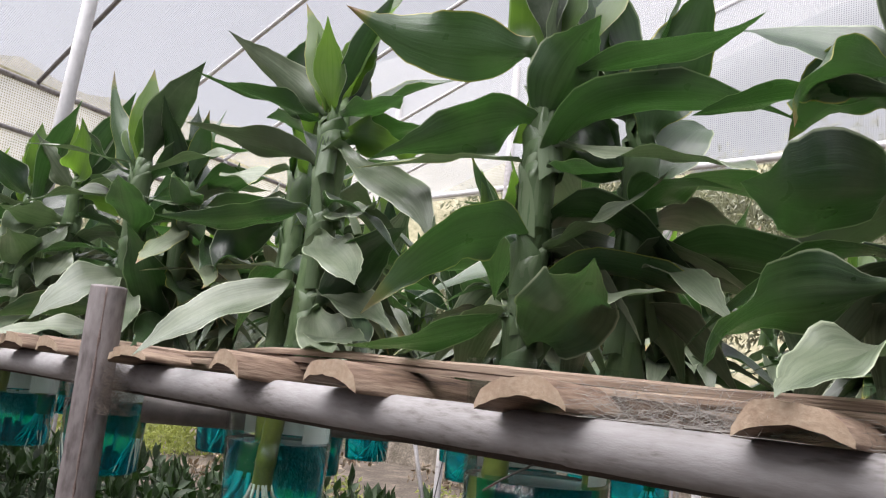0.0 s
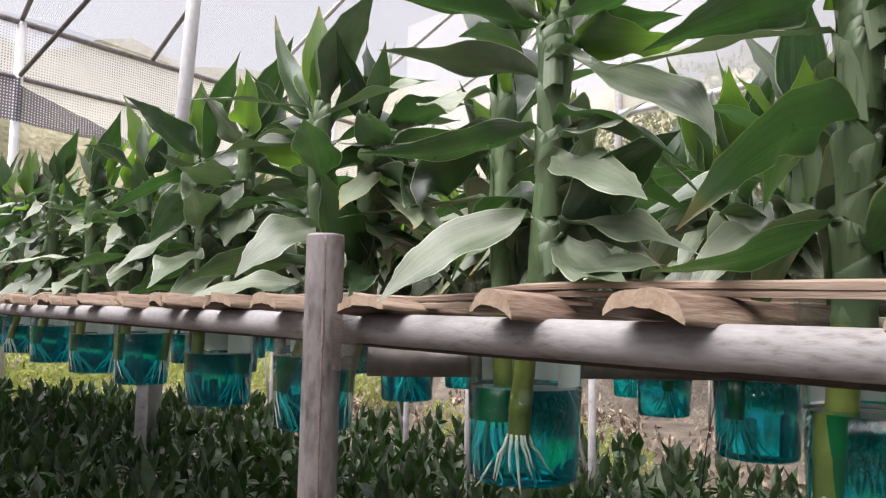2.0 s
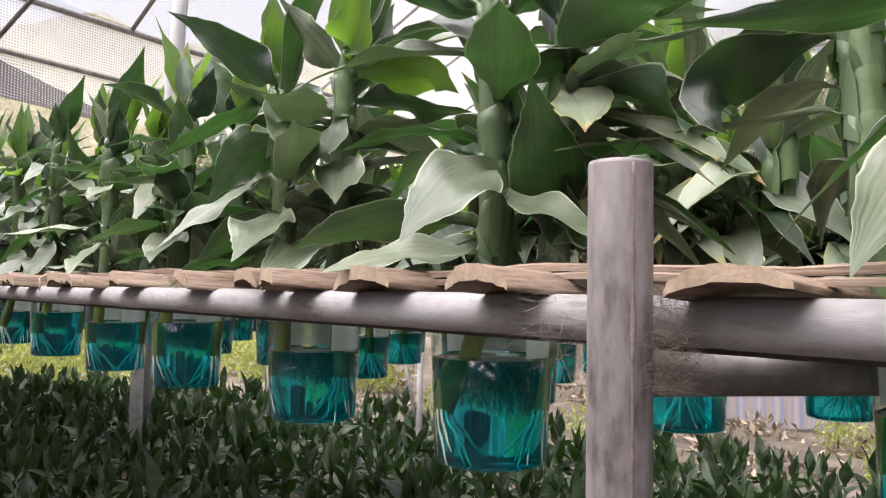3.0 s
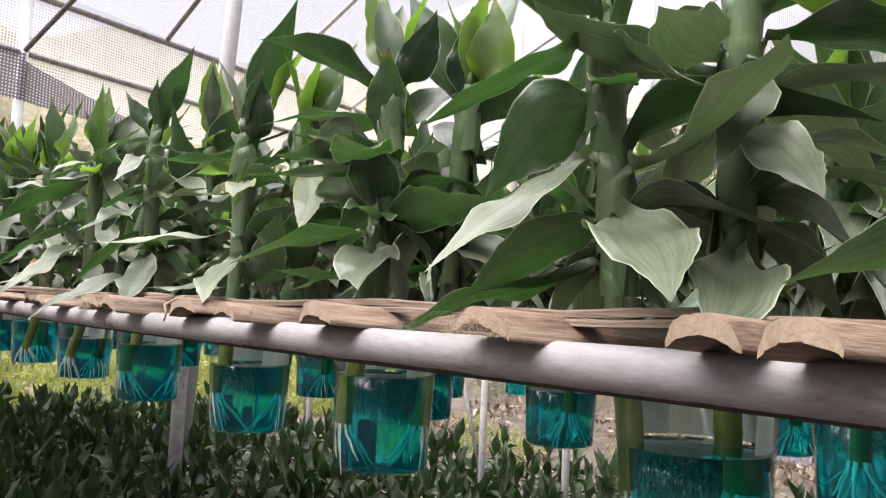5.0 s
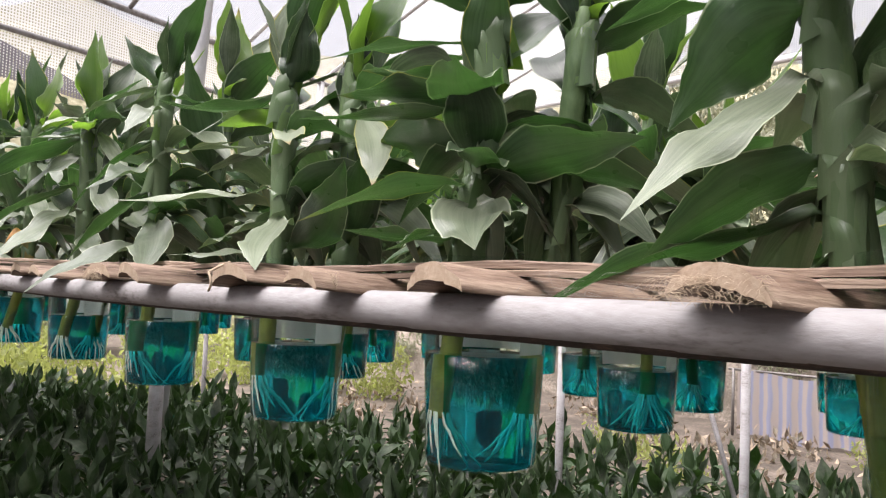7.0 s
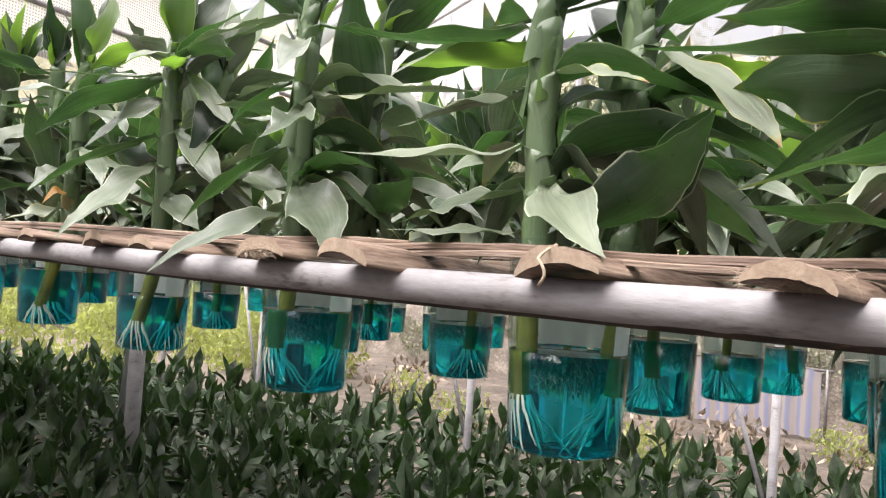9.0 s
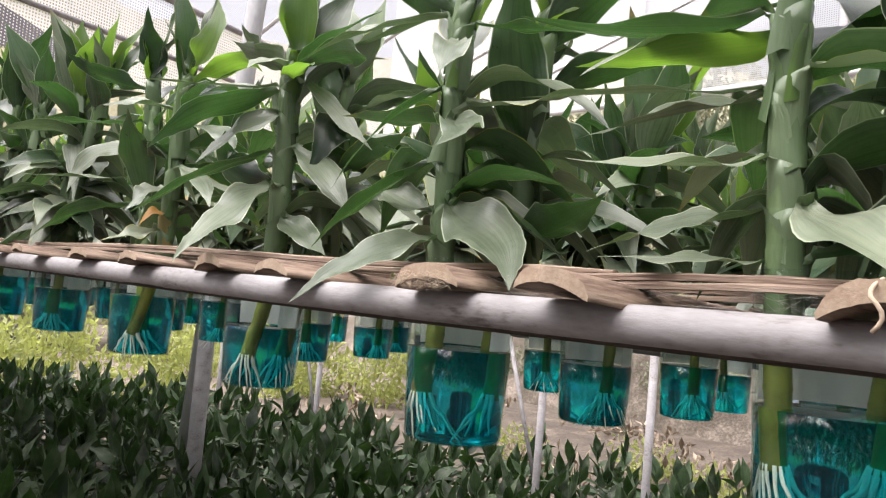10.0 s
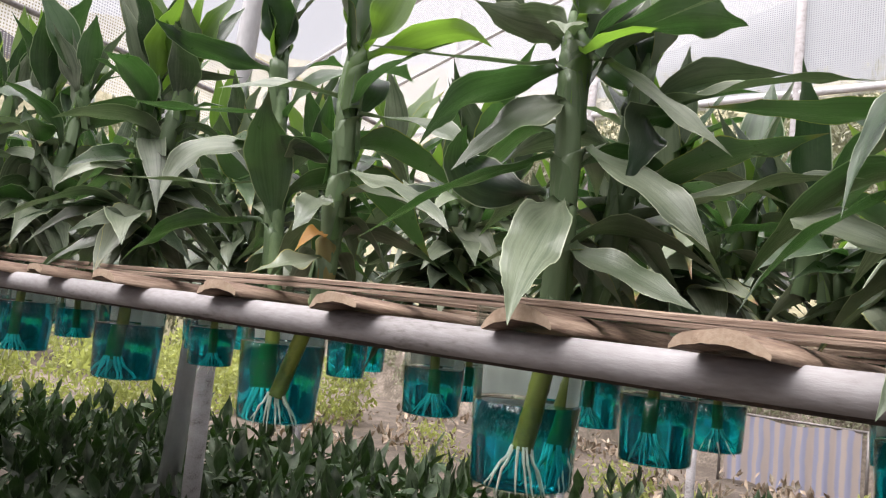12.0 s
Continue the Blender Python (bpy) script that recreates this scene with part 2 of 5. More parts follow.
def net_material(name, colour, cell, cover, gap):
    """Woven shade net: threads that let light through, with open meshes between."""
    m, n, l, p = material(name)
    uv = n.new("ShaderNodeUVMap")
    mp = n.new("ShaderNodeMapping")
    mp.inputs["Scale"].default_value = (1 / cell, 1 / cell, 1)
    l.new(uv.outputs[0], mp.inputs["Vector"])
    fr = n.new("ShaderNodeVectorMath")
    fr.operation = "FRACTION"
    l.new(mp.outputs[0], fr.inputs[0])
    sep = n.new("ShaderNodeSeparateXYZ")
    l.new(fr.outputs[0], sep.inputs[0])
    a1, a2, mx = n.new("ShaderNodeMath"), n.new("ShaderNodeMath"), n.new("ShaderNodeMath")
    for k, q in ((a1, 0), (a2, 1)):
        k.operation = "GREATER_THAN"
        k.inputs[1].default_value = gap
        l.new(sep.outputs[q], k.inputs[0])
    mx.operation = "MAXIMUM"
    l.new(a1.outputs[0], mx.inputs[0])
    l.new(a2.outputs[0], mx.inputs[1])
    cov = n.new("ShaderNodeMath")
    cov.operation = "MULTIPLY_ADD"
    cov.inputs[1].default_value, cov.inputs[2].default_value = cover, 0.05
    l.new(mx.outputs[0], cov.inputs[0])
    p.inputs["Base Color"].default_value = (*colour, 1)
    p.inputs["Roughness"].default_value = 0.8
    tl, tr, m1, m2 = (n.new("ShaderNodeBsdfTranslucent"), n.new("ShaderNodeBsdfTransparent"), n.new("ShaderNodeMixShader"),
                      n.new("ShaderNodeMixShader"))
    tl.inputs["Color"].default_value = (*colour, 1)
    m1.inputs[0].default_value = 0.55
    l.new(p.outputs[0], m1.inputs[1])
    l.new(tl.outputs[0], m1.inputs[2])
    l.new(cov.outputs[0], m2.inputs[0])
    l.new(tr.outputs[0], m2.inputs[1])
    l.new(m1.outputs[0], m2.inputs[2])
    l.new(m2.outputs[0], n["Material Output"].inputs["Surface"])
    return m


GLASS, MIST, WATER, SLEEVE = glass_material(), mist_material(), water_material(), sleeve_material()
# One white net in two tones: roof darkened, walls brightened to offset the light.
NET_DIMMED = net_material("dimmed_shade_net", (0.35, 0.35, 0.362), 0.02, 0.5, 0.55)
NET_BRIGHTENED = net_material("brightened_shade_net", (0.75, 0.75, 0.77), 0.028, 0.62, 0.5)
# For the two added nets that hold back side light.
NET_BLOCKER = net_material("light_blocking_net", (0.15, 0.15, 0.155), 0.03, 0.9, 0.25)
NET_GREY = net_material("grey_shade_net", (0.12, 0.11, 0.14), 0.03, 0.82, 0.42)


# ---- mesh helpers ----
def mesh_of(name, verts, faces, mat, uvs=None, smooth=True):
    me = bpy.data.meshes.new(name)
    me.from_pydata([tuple(v) for v in verts], [], faces)
    for mm in (mat if isinstance(mat, (list, tuple)) else [mat]):
        me.materials.append(mm)
    if smooth:
        me.shade_smooth()
    if uvs is not None:
        layer = me.uv_layers.new(name="UVMap")
        for loop in me.loops:
            layer.data[loop.index].uv = uvs[loop.vertex_index]
    return me


def part(name, me, parent, label="", m=None):
    ob = new(name, me)
    ob.parent = parent
    if m is not None:
        ob.matrix_basis = m
    return tagged(ob, label)


def thing(name, label, category, at=(0, 0, 0), group="", kind="", me=None):
    ob = new(name, me)
    ob.location = at
    return tagged(ob, label, category, group, kind)


def tube_geo(points, radii, sides=10, caps=True):
    """A round tube along points: vertices and faces."""
    pts = [Vector(p) for p in points]
    if not isinstance(radii, (list, tuple)):
        radii = [radii] * len(pts)
    verts, faces = [], []
    ref = None
    for i, p in enumerate(pts):
        t = (pts[min(i + 1, len(pts) - 1)] - pts[max(i - 1, 0)]).normalized()
        if ref is None:
            ref = Vector((0, 0, 1)) if abs(t.z) < 0.9 else Vector((1, 0, 0))
        u = (ref - t * ref.dot(t)).normalized()
        ref = u
        v = t.cross(u)
        for k in range(sides):
            q = 2 * math.pi * k / sides
            verts.append(p + (u * math.cos(q) + v * math.sin(q)) * radii[i])
    for i in range(len(pts) - 1):
        for k in range(sides):
            k2 = (k + 1) % sides
            faces.append((i * sides + k, i * sides + k2, (i + 1) * sides + k2, (i + 1) * sides + k))
    if caps:
        faces.append(tuple(reversed(range(sides))))
        faces.append(tuple(range((len(pts) - 1) * sides, len(pts) * sides)))
    return verts, faces


def join_geo(parts_list):
    verts, faces = [], []
    for v, f in parts_list:
        o = len(verts)
        verts += v
        faces += [tuple(i + o for i in q) for q in f]
    return verts, faces


def tube(name, points, radii, mat, parent=None, sides=10, label=""):
    me = mesh_of(name, *tube_geo(points, radii, sides), mat)
    return part(name, me, parent, label)


def lathe_geo(profile, sides=28, close=False):
    verts, faces = [], []
    for r, z in profile:
        for k in range(sides):
            q = 2 * math.pi * k / sides
            verts.append((r * math.cos(q), r * math.sin(q), z))
    for i in range(len(profile) - 1):
        for k in range(sides):
            k2 = (k + 1) % sides
            faces.append((i * sides + k, i * sides + k2, (i + 1) * sides + k2, (i + 1) * sides + k))
    if close:
        faces.append(tuple(reversed(range(sides))))
        faces.append(tuple(range((len(profile) - 1) * sides, len(profile) * sides)))
    return verts, faces


def box_geo(x0, x1, y0, y1, z0, z1):
    v = [(x, y, z) for x in (x0, x1) for y in (y0, y1) for z in (z0, z1)]
    return v, [(0, 1, 3, 2), (4, 6, 7, 5), (0, 4, 5, 1), (2, 3, 7, 6), (0, 2, 6, 4), (1, 5, 7, 3)]


def sheet(name, corners, nx, ny, mat, sag=0.0, label="", category="", wobble=0.0):
    """A net or cloth stretched between four corners; its UVs are metres."""
    a, b, c, d = (Vector(q) for q in corners)
    verts, faces, uvs = [], [], []
    w, h = (b - a).length, (d - a).length
    for j in range(ny + 1):
        for i in range(nx + 1):
            s, t = i / nx, j / ny
            p = (a * (1 - s) + b * s) * (1 - t) + (d * (1 - s) + c * s) * t
            p.z -= sag * math.sin(math.pi * ((s * 4) % 1)) + wobble * noise.noise(p * 0.7)
            verts.append(p)
            uvs.append((s * w, t * h))
    for j in range(ny):
        for i in range(nx):
            k = j * (nx + 1) + i
            faces.append((k, k + 1, k + nx + 2, k + nx + 1))
    return thing(name, label, category, kind="structure", me=mesh_of(name, verts, faces, mat, uvs))


# ---- leaves ----
PROFILE = ((0, 0.5), (0.08, 0.4), (0.17, 0.46), (0.3, 0.82), (0.4, 1.0), (0.54, 0.95), (0.67, 0.75), (0.79, 0.47), (0.89, 0.22), (0.95, 0.09), (1.0, 0.008))


def profile(t):
    for (t0, w0), (t1, w1) in zip(PROFILE, PROFILE[1:]):
        if t <= t1:
            q = (t - t0) / (t1 - t0)
            q = q * q * (3 - 2 * q) if w0 > w1 else q
            return w0 + (w1 - w0) * q
    return 0.008


def leaf_geo(tip, width, arch=0.25, lift=0.3, roll=0.0, wave=0.0, seed=0, curl=0.0, fold=0.22, steps=14, blunt=0.0, stem=0.0):
    """A strap-shaped blade from the origin to tip. It leaves the cane upwards (lift), arches (arch: bulge above the straight line),
    rolls about its length (degrees) and has wavy rims."""
    rnd = random.Random(seed)
    tip = Vector(tip)
    ln = tip.length
    up = Vector((0, 0, 1))
    flat = Vector((tip.x, tip.y, 0))
    out = flat.normalized() if flat.length > 1e-4 else Vector((1, 0, 0))
    p1 = up * ln * lift + out * ln * 0.06
    p2 = tip * 0.62 + up * ln * arch + out * ln * curl
    ph, ph2, twist = rnd.uniform(0, 6.28), rnd.uniform(0, 6.28), rnd.uniform(-16, 16)
    pts = []
    for i in range(steps + 1):
        t = i / steps
        s = 1 - t
        pts.append(p1 * (3 * s * s * t) + p2 * (3 * s * t * t) + tip * t ** 3)
    nrm = -out
    verts, uvs, faces = [], [], []
    cols = (-1, -0.5, 0, 0.5, 1)
    aside = up.cross(out)
    rows = 0
    if stem:
        # the sheath: wraps the front of the cane below the blade and opens outwards at the top
        for dz, grow_r, wrap in ((-0.05, 1.13, 114), (-0.03, 1.17, 110), (-0.01, 1.22, 98), (0.003, 1.32, 78)):
            for c in cols:
                q = radians(c * wrap)
                verts.append(out * (stem * grow_r * math.cos(q)) + aside * (stem * grow_r * math.sin(q)) + up * (dz - 0.006 * c * c))
                uvs.append((0.5 + 0.4 * c, 0.0))
            rows += 1
        pts = [p + out * stem * 1.3 * (1 - i / steps) ** 2 + up * 0.006 * (1 - i / steps) for i, p in enumerate(pts)]
    for i, p in enumerate(pts):
        if stem and i == 0:
            continue
        t = i / steps
        tan = (pts[min(i + 1, steps)] - pts[max(i - 1, 0)]).normalized()
        nrm = (nrm - tan * nrm.dot(tan)).normalized()
        ease = min(1, t * 2.2)
        nn = Matrix.Rotation(radians(roll + twist * t) * ease, 3, tan) @ nrm
        side = tan.cross(nn).normalized()
        half = 0.5 * width * max(profile(t), blunt if 0.7 < t else 0)
        hug = fold + 0.9 * max(0, 1 - t * 5)
        for c in cols:
            w = wave * width * c * c * (math.sin(t * 9 + ph + (ph2 if c < 0 else 0)) + 0.5 * math.sin(t * 21 + ph2 + c)) * (0.35 + t) * profile(t)
            q = p + side * (half * c * math.cos(hug * abs(c))) + nn * (half * abs(c) * math.sin(hug) + w)
            verts.append(q)
            uvs.append((0.5 + 0.5 * c, t))
    for i in range(len(verts) // 5 - 1):
        for k in range(4):
            j = i * 5 + k
            faces.append((j, j + 1, j + 6, j + 5))
    return verts, faces, uvs


def library_leaf(i):
    """One of a set of blades shared by the plants further in."""
    r = random.Random(500 + i)
    stage = i % 4
    if stage == 0:
        tip, arch, lift = (r.uniform(0.03, 0.07), 0, r.uniform(0.13, 0.19)), r.uniform(-0.05, 0.08), 0.35
    elif stage == 1:
        tip, arch, lift = (r.uniform(0.12, 0.17), 0, r.uniform(0.04, 0.1)), r.uniform(0.1, 0.25), 0.3
    elif stage == 2:
        tip, arch, lift = (r.uniform(0.14, 0.19), 0, r.uniform(-0.04, 0.03)), r.uniform(0.2, 0.3), 0.32
    else:
        tip, arch, lift = (r.uniform(0.1, 0.15), 0, r.uniform(-0.1, -0.05)), r.uniform(0.28, 0.38), 0.3
    v, f, u = leaf_geo(tip, r.uniform(0.05, 0.066), arch, lift, r.uniform(-40, 40), 0.08, i, 0, 0.3, 13, 0, 0.0095)
    # upright blades mostly take the shaded copy, drooping ones the lit copies
    mat = ((LEAF_YOUNG, LEAF_SHADED, LEAF_PART_LIT), (LEAF_SHADED, LEAF_PART_LIT, LEAF_SHADED), (LEAF_PART_LIT, LEAF_SHADED, LEAF_SKYLIT), (LEAF_SKYLIT, LEAF_PART_LIT, LEAF_SKYLIT))[stage][(i // 4) % 3]
    return mesh_of("leaf", v, f, mat, u)


LIBRARY = [library_leaf(i) for i in range(48)]


def cane_mesh(foot, head, r0, r1, wet, seed=0, line=None):
    """A cane: plain and ringed in the vase, above it wrapped in overlapping leaf sheaths that flare at their rims."""
    rnd = random.Random(seed)
    pts, rad = [], []
    z, a, b = foot.z, foot, head
    bend = Vector((rnd.uniform(-0.006, 0.006), rnd.uniform(-0.006, 0.006), 0))
    def at(zz):
        t = (zz - a.z) / (b.z - a.z)
        return (line(zz) if line else a.lerp(b, t)) + bend * math.sin(t * math.pi * 1.5)
    while z < b.z:
        t = (z - a.z) / (b.z - a.z)
        r = r0 + (r1 - r0) * t
        step = rnd.uniform(0.018, 0.03)
        if z > 1.255:
            ring = ((0, 1.0), (step * 0.6, 1.03), (step * 0.9, 1.07), (step * 0.97, 1.02))
        else:
            ring = ((0, 1.06), (step * 0.12, 1.0), (step * 0.9, 1.0))
        for dz, k in ring:
            pts.append(at(min(z + dz, b.z)))
            rad.append(r * k)
        z += step
    for i in range(len(pts)):
        rad[i] *= min(1.0, 0.42 + max(0.0, b.z - pts[i].z) / 0.07)
    pts.append(at(b.z + 0.012))
    rad.append(r1 * 0.12)
    v, f = tube_geo(pts, rad, 12)
    me = mesh_of("cane", v, f, [CANE, CANE_WET])
    for poly in me.polygons:
        if poly.center.z < wet:
            poly.material_index = 1
    return me


def root_mesh(z, r, seed, n=13, length=0.042, middle=(0, 0), shift=(0, 0)):
    rnd = random.Random(seed)
    geo = []
    for k in range(n):
        a = 2 * math.pi * k / n + rnd.uniform(-0.2, 0.2)
        ln = length * rnd.uniform(0.6, 1.1)
        d = rnd.uniform(0.25, 0.75)
        pts = []
        for i in range(5):
            t = i / 4
            rr = r * 0.7 + ln * d * t ** 1.3
            q = Vector((rr * math.cos(a + 0.3 * t) - middle[0], rr * math.sin(a + 0.3 * t) - middle[1], 0))
            q = q * min(1, 0.0385 / max(q.length, 1e-6))
            pts.append((q.x + middle[0] + shift[0], q.y + middle[1] + shift[1], z + 0.004 - ln * (t * 0.95 + 0.05 * math.sin(9 * t))))
        geo.append(tube_geo(pts, [0.0015, 0.0014, 0.0012, 0.0009, 0.0005], 5))
    return mesh_of("root_tuft", *join_geo(geo), ROOT)


PLANT_GROUP = "dracaenas in vases on the rack"
# g is the leaf colour with shade painted in, p with skylight
MATS = {"g": LEAF_SHADED, "y": LEAF_YOUNG, "p": LEAF_SKYLIT, "d": LEAF_DRY}


def grow(ob, x, y, z0, top, lean, fill, seed, radius, first, spread, low=7):
    """Adds a cane with its blades to the plant ob, which stands at (x, y)."""
    rnd = random.Random(seed)
    home = ob.location
    shift = Vector((x - home.x, y - home.y, 0))
    def axis(z):
        t = (z - z0) / (top - z0)
        return shift + Vector((lean[0] * t, lean[1] * t, z))
    part("cane", cane_mesh(axis(z0), axis(top), radius * 0.76, radius, GLASS_Z + 0.125, seed), ob)
    turn = rnd.uniform(0, 360)
    # old blades drooping low over the rack
    for k in range(low):
        turn += 137.5 + rnd.uniform(-25, 25)
        part("leaf", LIBRARY[4 * rnd.randrange(12) + (3 if k % 3 else 2)], ob,
             m=Matrix.Translation(axis(rnd.uniform(1.285, 1.335))) @ pose(0, 0, 0, rnd.uniform(-14, 14), rnd.uniform(-14, 4), turn) @ Matrix.Scale(rnd.uniform(0.55, 0.85), 4))
    # the growing tip: a whorl of young upright blades
    for k in range(4):
        turn += 137.5
        part("leaf", LIBRARY[4 * rnd.randrange(12)], ob,
             m=Matrix.Translation(axis(top - 0.005 - 0.009 * k)) @ pose(0, 0, 0, rnd.uniform(-10, 10), rnd.uniform(-8, 8) + 5 * k, turn) @ Matrix.Scale(rnd.uniform(0.6, 0.72) + 0.06 * k, 4))
    for k in range(fill):
        t = (k + rnd.uniform(0, 0.6)) / max(fill, 1)
        zb = first + (top - first) * min(t, 1)
        turn += 137.5 + rnd.uniform(-20, 20)
        stage = 0 if t > 0.78 else (1 if t > 0.6 else (2 if rnd.random() < 0.55 else 3))
        me = LIBRARY[4 * rnd.randrange(12) + stage]
        sc = rnd.uniform(0.78, 1.1) * spread
        part("leaf", me, ob, m=Matrix.Translation(axis(zb)) @ pose(0, 0, 0, rnd.uniform(-14, 14), rnd.uniform(-12, 12), turn) @ Matrix.Scale(sc, 4))


def dracaena(x, y, top, fill, seed, radius=0.0102, spread=1.0, shoots=()):
    """A dracaena cane standing in a vase. fill: blades in a spiral up the cane; shoots: side shoots as (x, y, top, number of blades)
    that leave the cane at the vase's rim."""
    z0, zr = GLASS_Z + 0.036, 1.235
    ob = thing("dracaena_plant", "green dracaena cane with broad strap leaves rooted in a vase", "plant", (x, y, drop(y)), PLANT_GROUP)
    grow(ob, x, y, z0, top, (0, 0), fill, seed, radius, 1.28, spread)
    part("root_tuft", root_mesh(z0, radius, seed, 13, 0.042), ob, "white roots fanning out under water")
    for k, (sx, sy, stop, n) in enumerate(shoots):
        grow(ob, x, y, zr, stop, (sx - x, sy - y), n, seed * 7 + 11 + k, radius * 0.8, 1.285, spread)
    return ob


FACING = Vector((0.6, -0.8, 0))


def blade_geo(mid, tip, width, open_by, seed, stem):
    """A blade that leaves the cane at the origin, passes mid and ends at tip. Its upper face is tipped towards the aisle by open_by degrees;
    the rims ripple and the base wraps the cane."""
    rnd = random.Random(seed)
    mid, tip, up = Vector(mid), Vector(tip), Vector((0, 0, 1))
    steps, cols = 22, (-1, -0.72, -0.36, 0, 0.36, 0.72, 1)
    ctrl = mid * 2 - tip * 0.5
    flat = Vector((mid.x, mid.y, 0))
    out = flat.normalized() if flat.length > 0.012 else FACING
    aside = up.cross(out)
    face = (up * math.cos(radians(open_by)) + FACING * math.sin(radians(open_by))).normalized()
    ph, ph2, twist = rnd.uniform(0, 6.28), rnd.uniform(0, 6.28), rnd.uniform(-14, 14)
    ripple, sway, beat = rnd.uniform(0.09, 0.17), rnd.uniform(-0.02, 0.02), rnd.uniform(7, 11)
    fold, curl = rnd.uniform(0.25, 0.62), rnd.uniform(0.0, 1.8)
    pts = []
    for i in range(steps + 1):
        t = i / steps
        p = ctrl * (2 * t * (1 - t)) + tip * t * t
        if t < 0.3:
            p = p + (out * stem * 1.2 + up * 0.004) * (1 - t / 0.3) ** 2
        pts.append(p + face.cross(tip).normalized() * (sway * tip.length * math.sin(t * 6.28)))
    verts, uvs, faces = [], [], []
    for dz, swell, wrap in ((-0.045, 1.13, 118), (-0.028, 1.17, 112), (-0.012, 1.22, 98), (0.0, 1.36, 76)):
        for c in cols:
            q = radians(c * wrap)
            verts.append(out * (stem * swell * math.cos(q)) + aside * (stem * swell * math.sin(q)) + up * (dz - 0.006 * c * c))
            uvs.append((0.5 + 0.4 * c, 0.0))
    last = None
    for i, p in enumerate(pts):
        if i == 0:
            continue
        t = i / steps
        tan = (pts[min(i + 1, steps)] - pts[i - 1]).normalized()
        ease = min(1.0, t * 3.2)
        want = face * ease + out * (-0.8 * (1 - ease)) + up * (0.5 * (1 - ease))
        nn = want - tan * want.dot(tan)
        nn = nn.normalized() if nn.length > 0.15 or last is None else (last - tan * last.dot(tan)).normalized()
        last = nn
        nn = Matrix.Rotation(radians(twist * (t - 0.3)) * ease, 3, tan) @ nn
        side = tan.cross(nn).normalized()
        half = 0.5 * width * profile(t)
        hug = fold * (1 - 0.5 * t) + 0.9 * max(0, 1 - t * 4.5)
        for c in cols:
            amp = ripple * width * abs(c) ** 1.8 * profile(t)
            w = amp * (math.sin(t * beat + ph + (ph2 if c < 0 else 0)) + 0.5 * math.sin(t * beat * 2.3 + ph2 + c))
            droop = -curl * 0.12 * half * c * c * abs(c)
            verts.append(p + side * (half * c * math.cos(hug * abs(c))) + nn * (half * abs(c) * math.sin(hug) + w + droop))
            uvs.append((0.5 + 0.5 * c, t))
    n = len(cols)
    for i in range(len(verts) // n - 1):
        for k in range(n - 1):
            j = i * n + k
            faces.append((j, j + 1, j + n + 1, j + n))
    return verts, faces, uvs


def front_plant(x):
    """An empty plant over the front vase at x, to which stems are added."""
    ob = thing("dracaena_plant", "green dracaena canes with broad wavy strap leaves rooted in a vase", "plant", (x, 0.512, 0), PLANT_GROUP)
    return ob


def stem(ob, foot, rim, head, seed, fill=11, low=5):
    """A cane from its foot in the vase past the rim to its growing tip, with roots, young tip blades and older blades on its far side."""
    rnd = random.Random(seed)
    z0, home = GLASS_Z + 0.036, Vector((ob.location.x, ob.location.y, 0))
    a, b, c = Vector((*foot, z0)) - home, Vector(rim) - home, Vector(head) - home

    def axis(z):
        q = a.lerp(b, (z - a.z) / (b.z - a.z)) if z < b.z else b.lerp(c, (z - b.z) / (c.z - b.z))
        return Vector((q.x, q.y, z))

    radius = 0.0102
    part("cane", cane_mesh(a, c, radius * 0.8, radius, GLASS_Z + 0.125, seed, axis), ob)
    part("root_tuft", root_mesh(z0, radius, seed, 13, 0.042, (-a.x, -a.y), (a.x, a.y)), ob, "white roots fanning out under water")
    turn = rnd.uniform(0, 360)
    for k in range(2):
        turn += 137.5
        part("leaf", LIBRARY[4 * rnd.randrange(12)], ob,
             m=Matrix.Translation(axis(c.z - 0.004 - 0.008 * k)) @ pose(0, 0, 0, rnd.uniform(-10, 10), rnd.uniform(-6, 8), turn) @ Matrix.Scale(rnd.uniform(0.5, 0.62), 4))
    for k in range(low + fill):
        turn += 137.5 + rnd.uniform(-25, 25)
        az = 90 + ((turn + 180) % 360 - 180) * 0.5
        t = (k - low + rnd.uniform(0, 0.6)) / max(fill, 1)
        zb = rnd.uniform(1.285, 1.335) if k < low else 1.29 + (c.z - 1.29) * min(t, 1)
        stage = 3 if k < low else (0 if t > 0.75 else (1 if t > 0.5 else 2))
        sc = rnd.uniform(0.55, 0.85) if k < low else rnd.uniform(0.75, 1.0)
        part("leaf", LIBRARY[4 * rnd.randrange(12) + stage], ob, m=Matrix.Translation(axis(zb)) @ pose(0, 0, 0, rnd.uniform(-14, 14), rnd.uniform(-12, 10), az) @ Matrix.Scale(sc, 4))
    return ob, axis, home, radius


BLADES = [0]


def blade(cane, z, mid, tip, width, open_by, col):
    """One blade of a cane, from the height z on it past mid to tip."""
    ob, axis, home, radius = cane
    BLADES[0] += 1
    b = axis(z)
    v, f, u = blade_geo(Vector(mid) - home - b, Vector(tip) - home - b, width, open_by, BLADES[0] * 17, radius)
    part("leaf", mesh_of("leaf", v, f, MATS[col], u), ob, m=Matrix.Translation(b))


# ---- the rack ----
GLASS_Z = 1.114
PIPE_R = 0.0135


def pipe_z(x):
    return 1.2285 + 0.011 * min(1.5, max(0.0, -x - 2.2))


def drop(y):
    """The rack slopes down from its front pipe to its back pipe."""
    return -0.05 * max(0.0, y - 0.53)


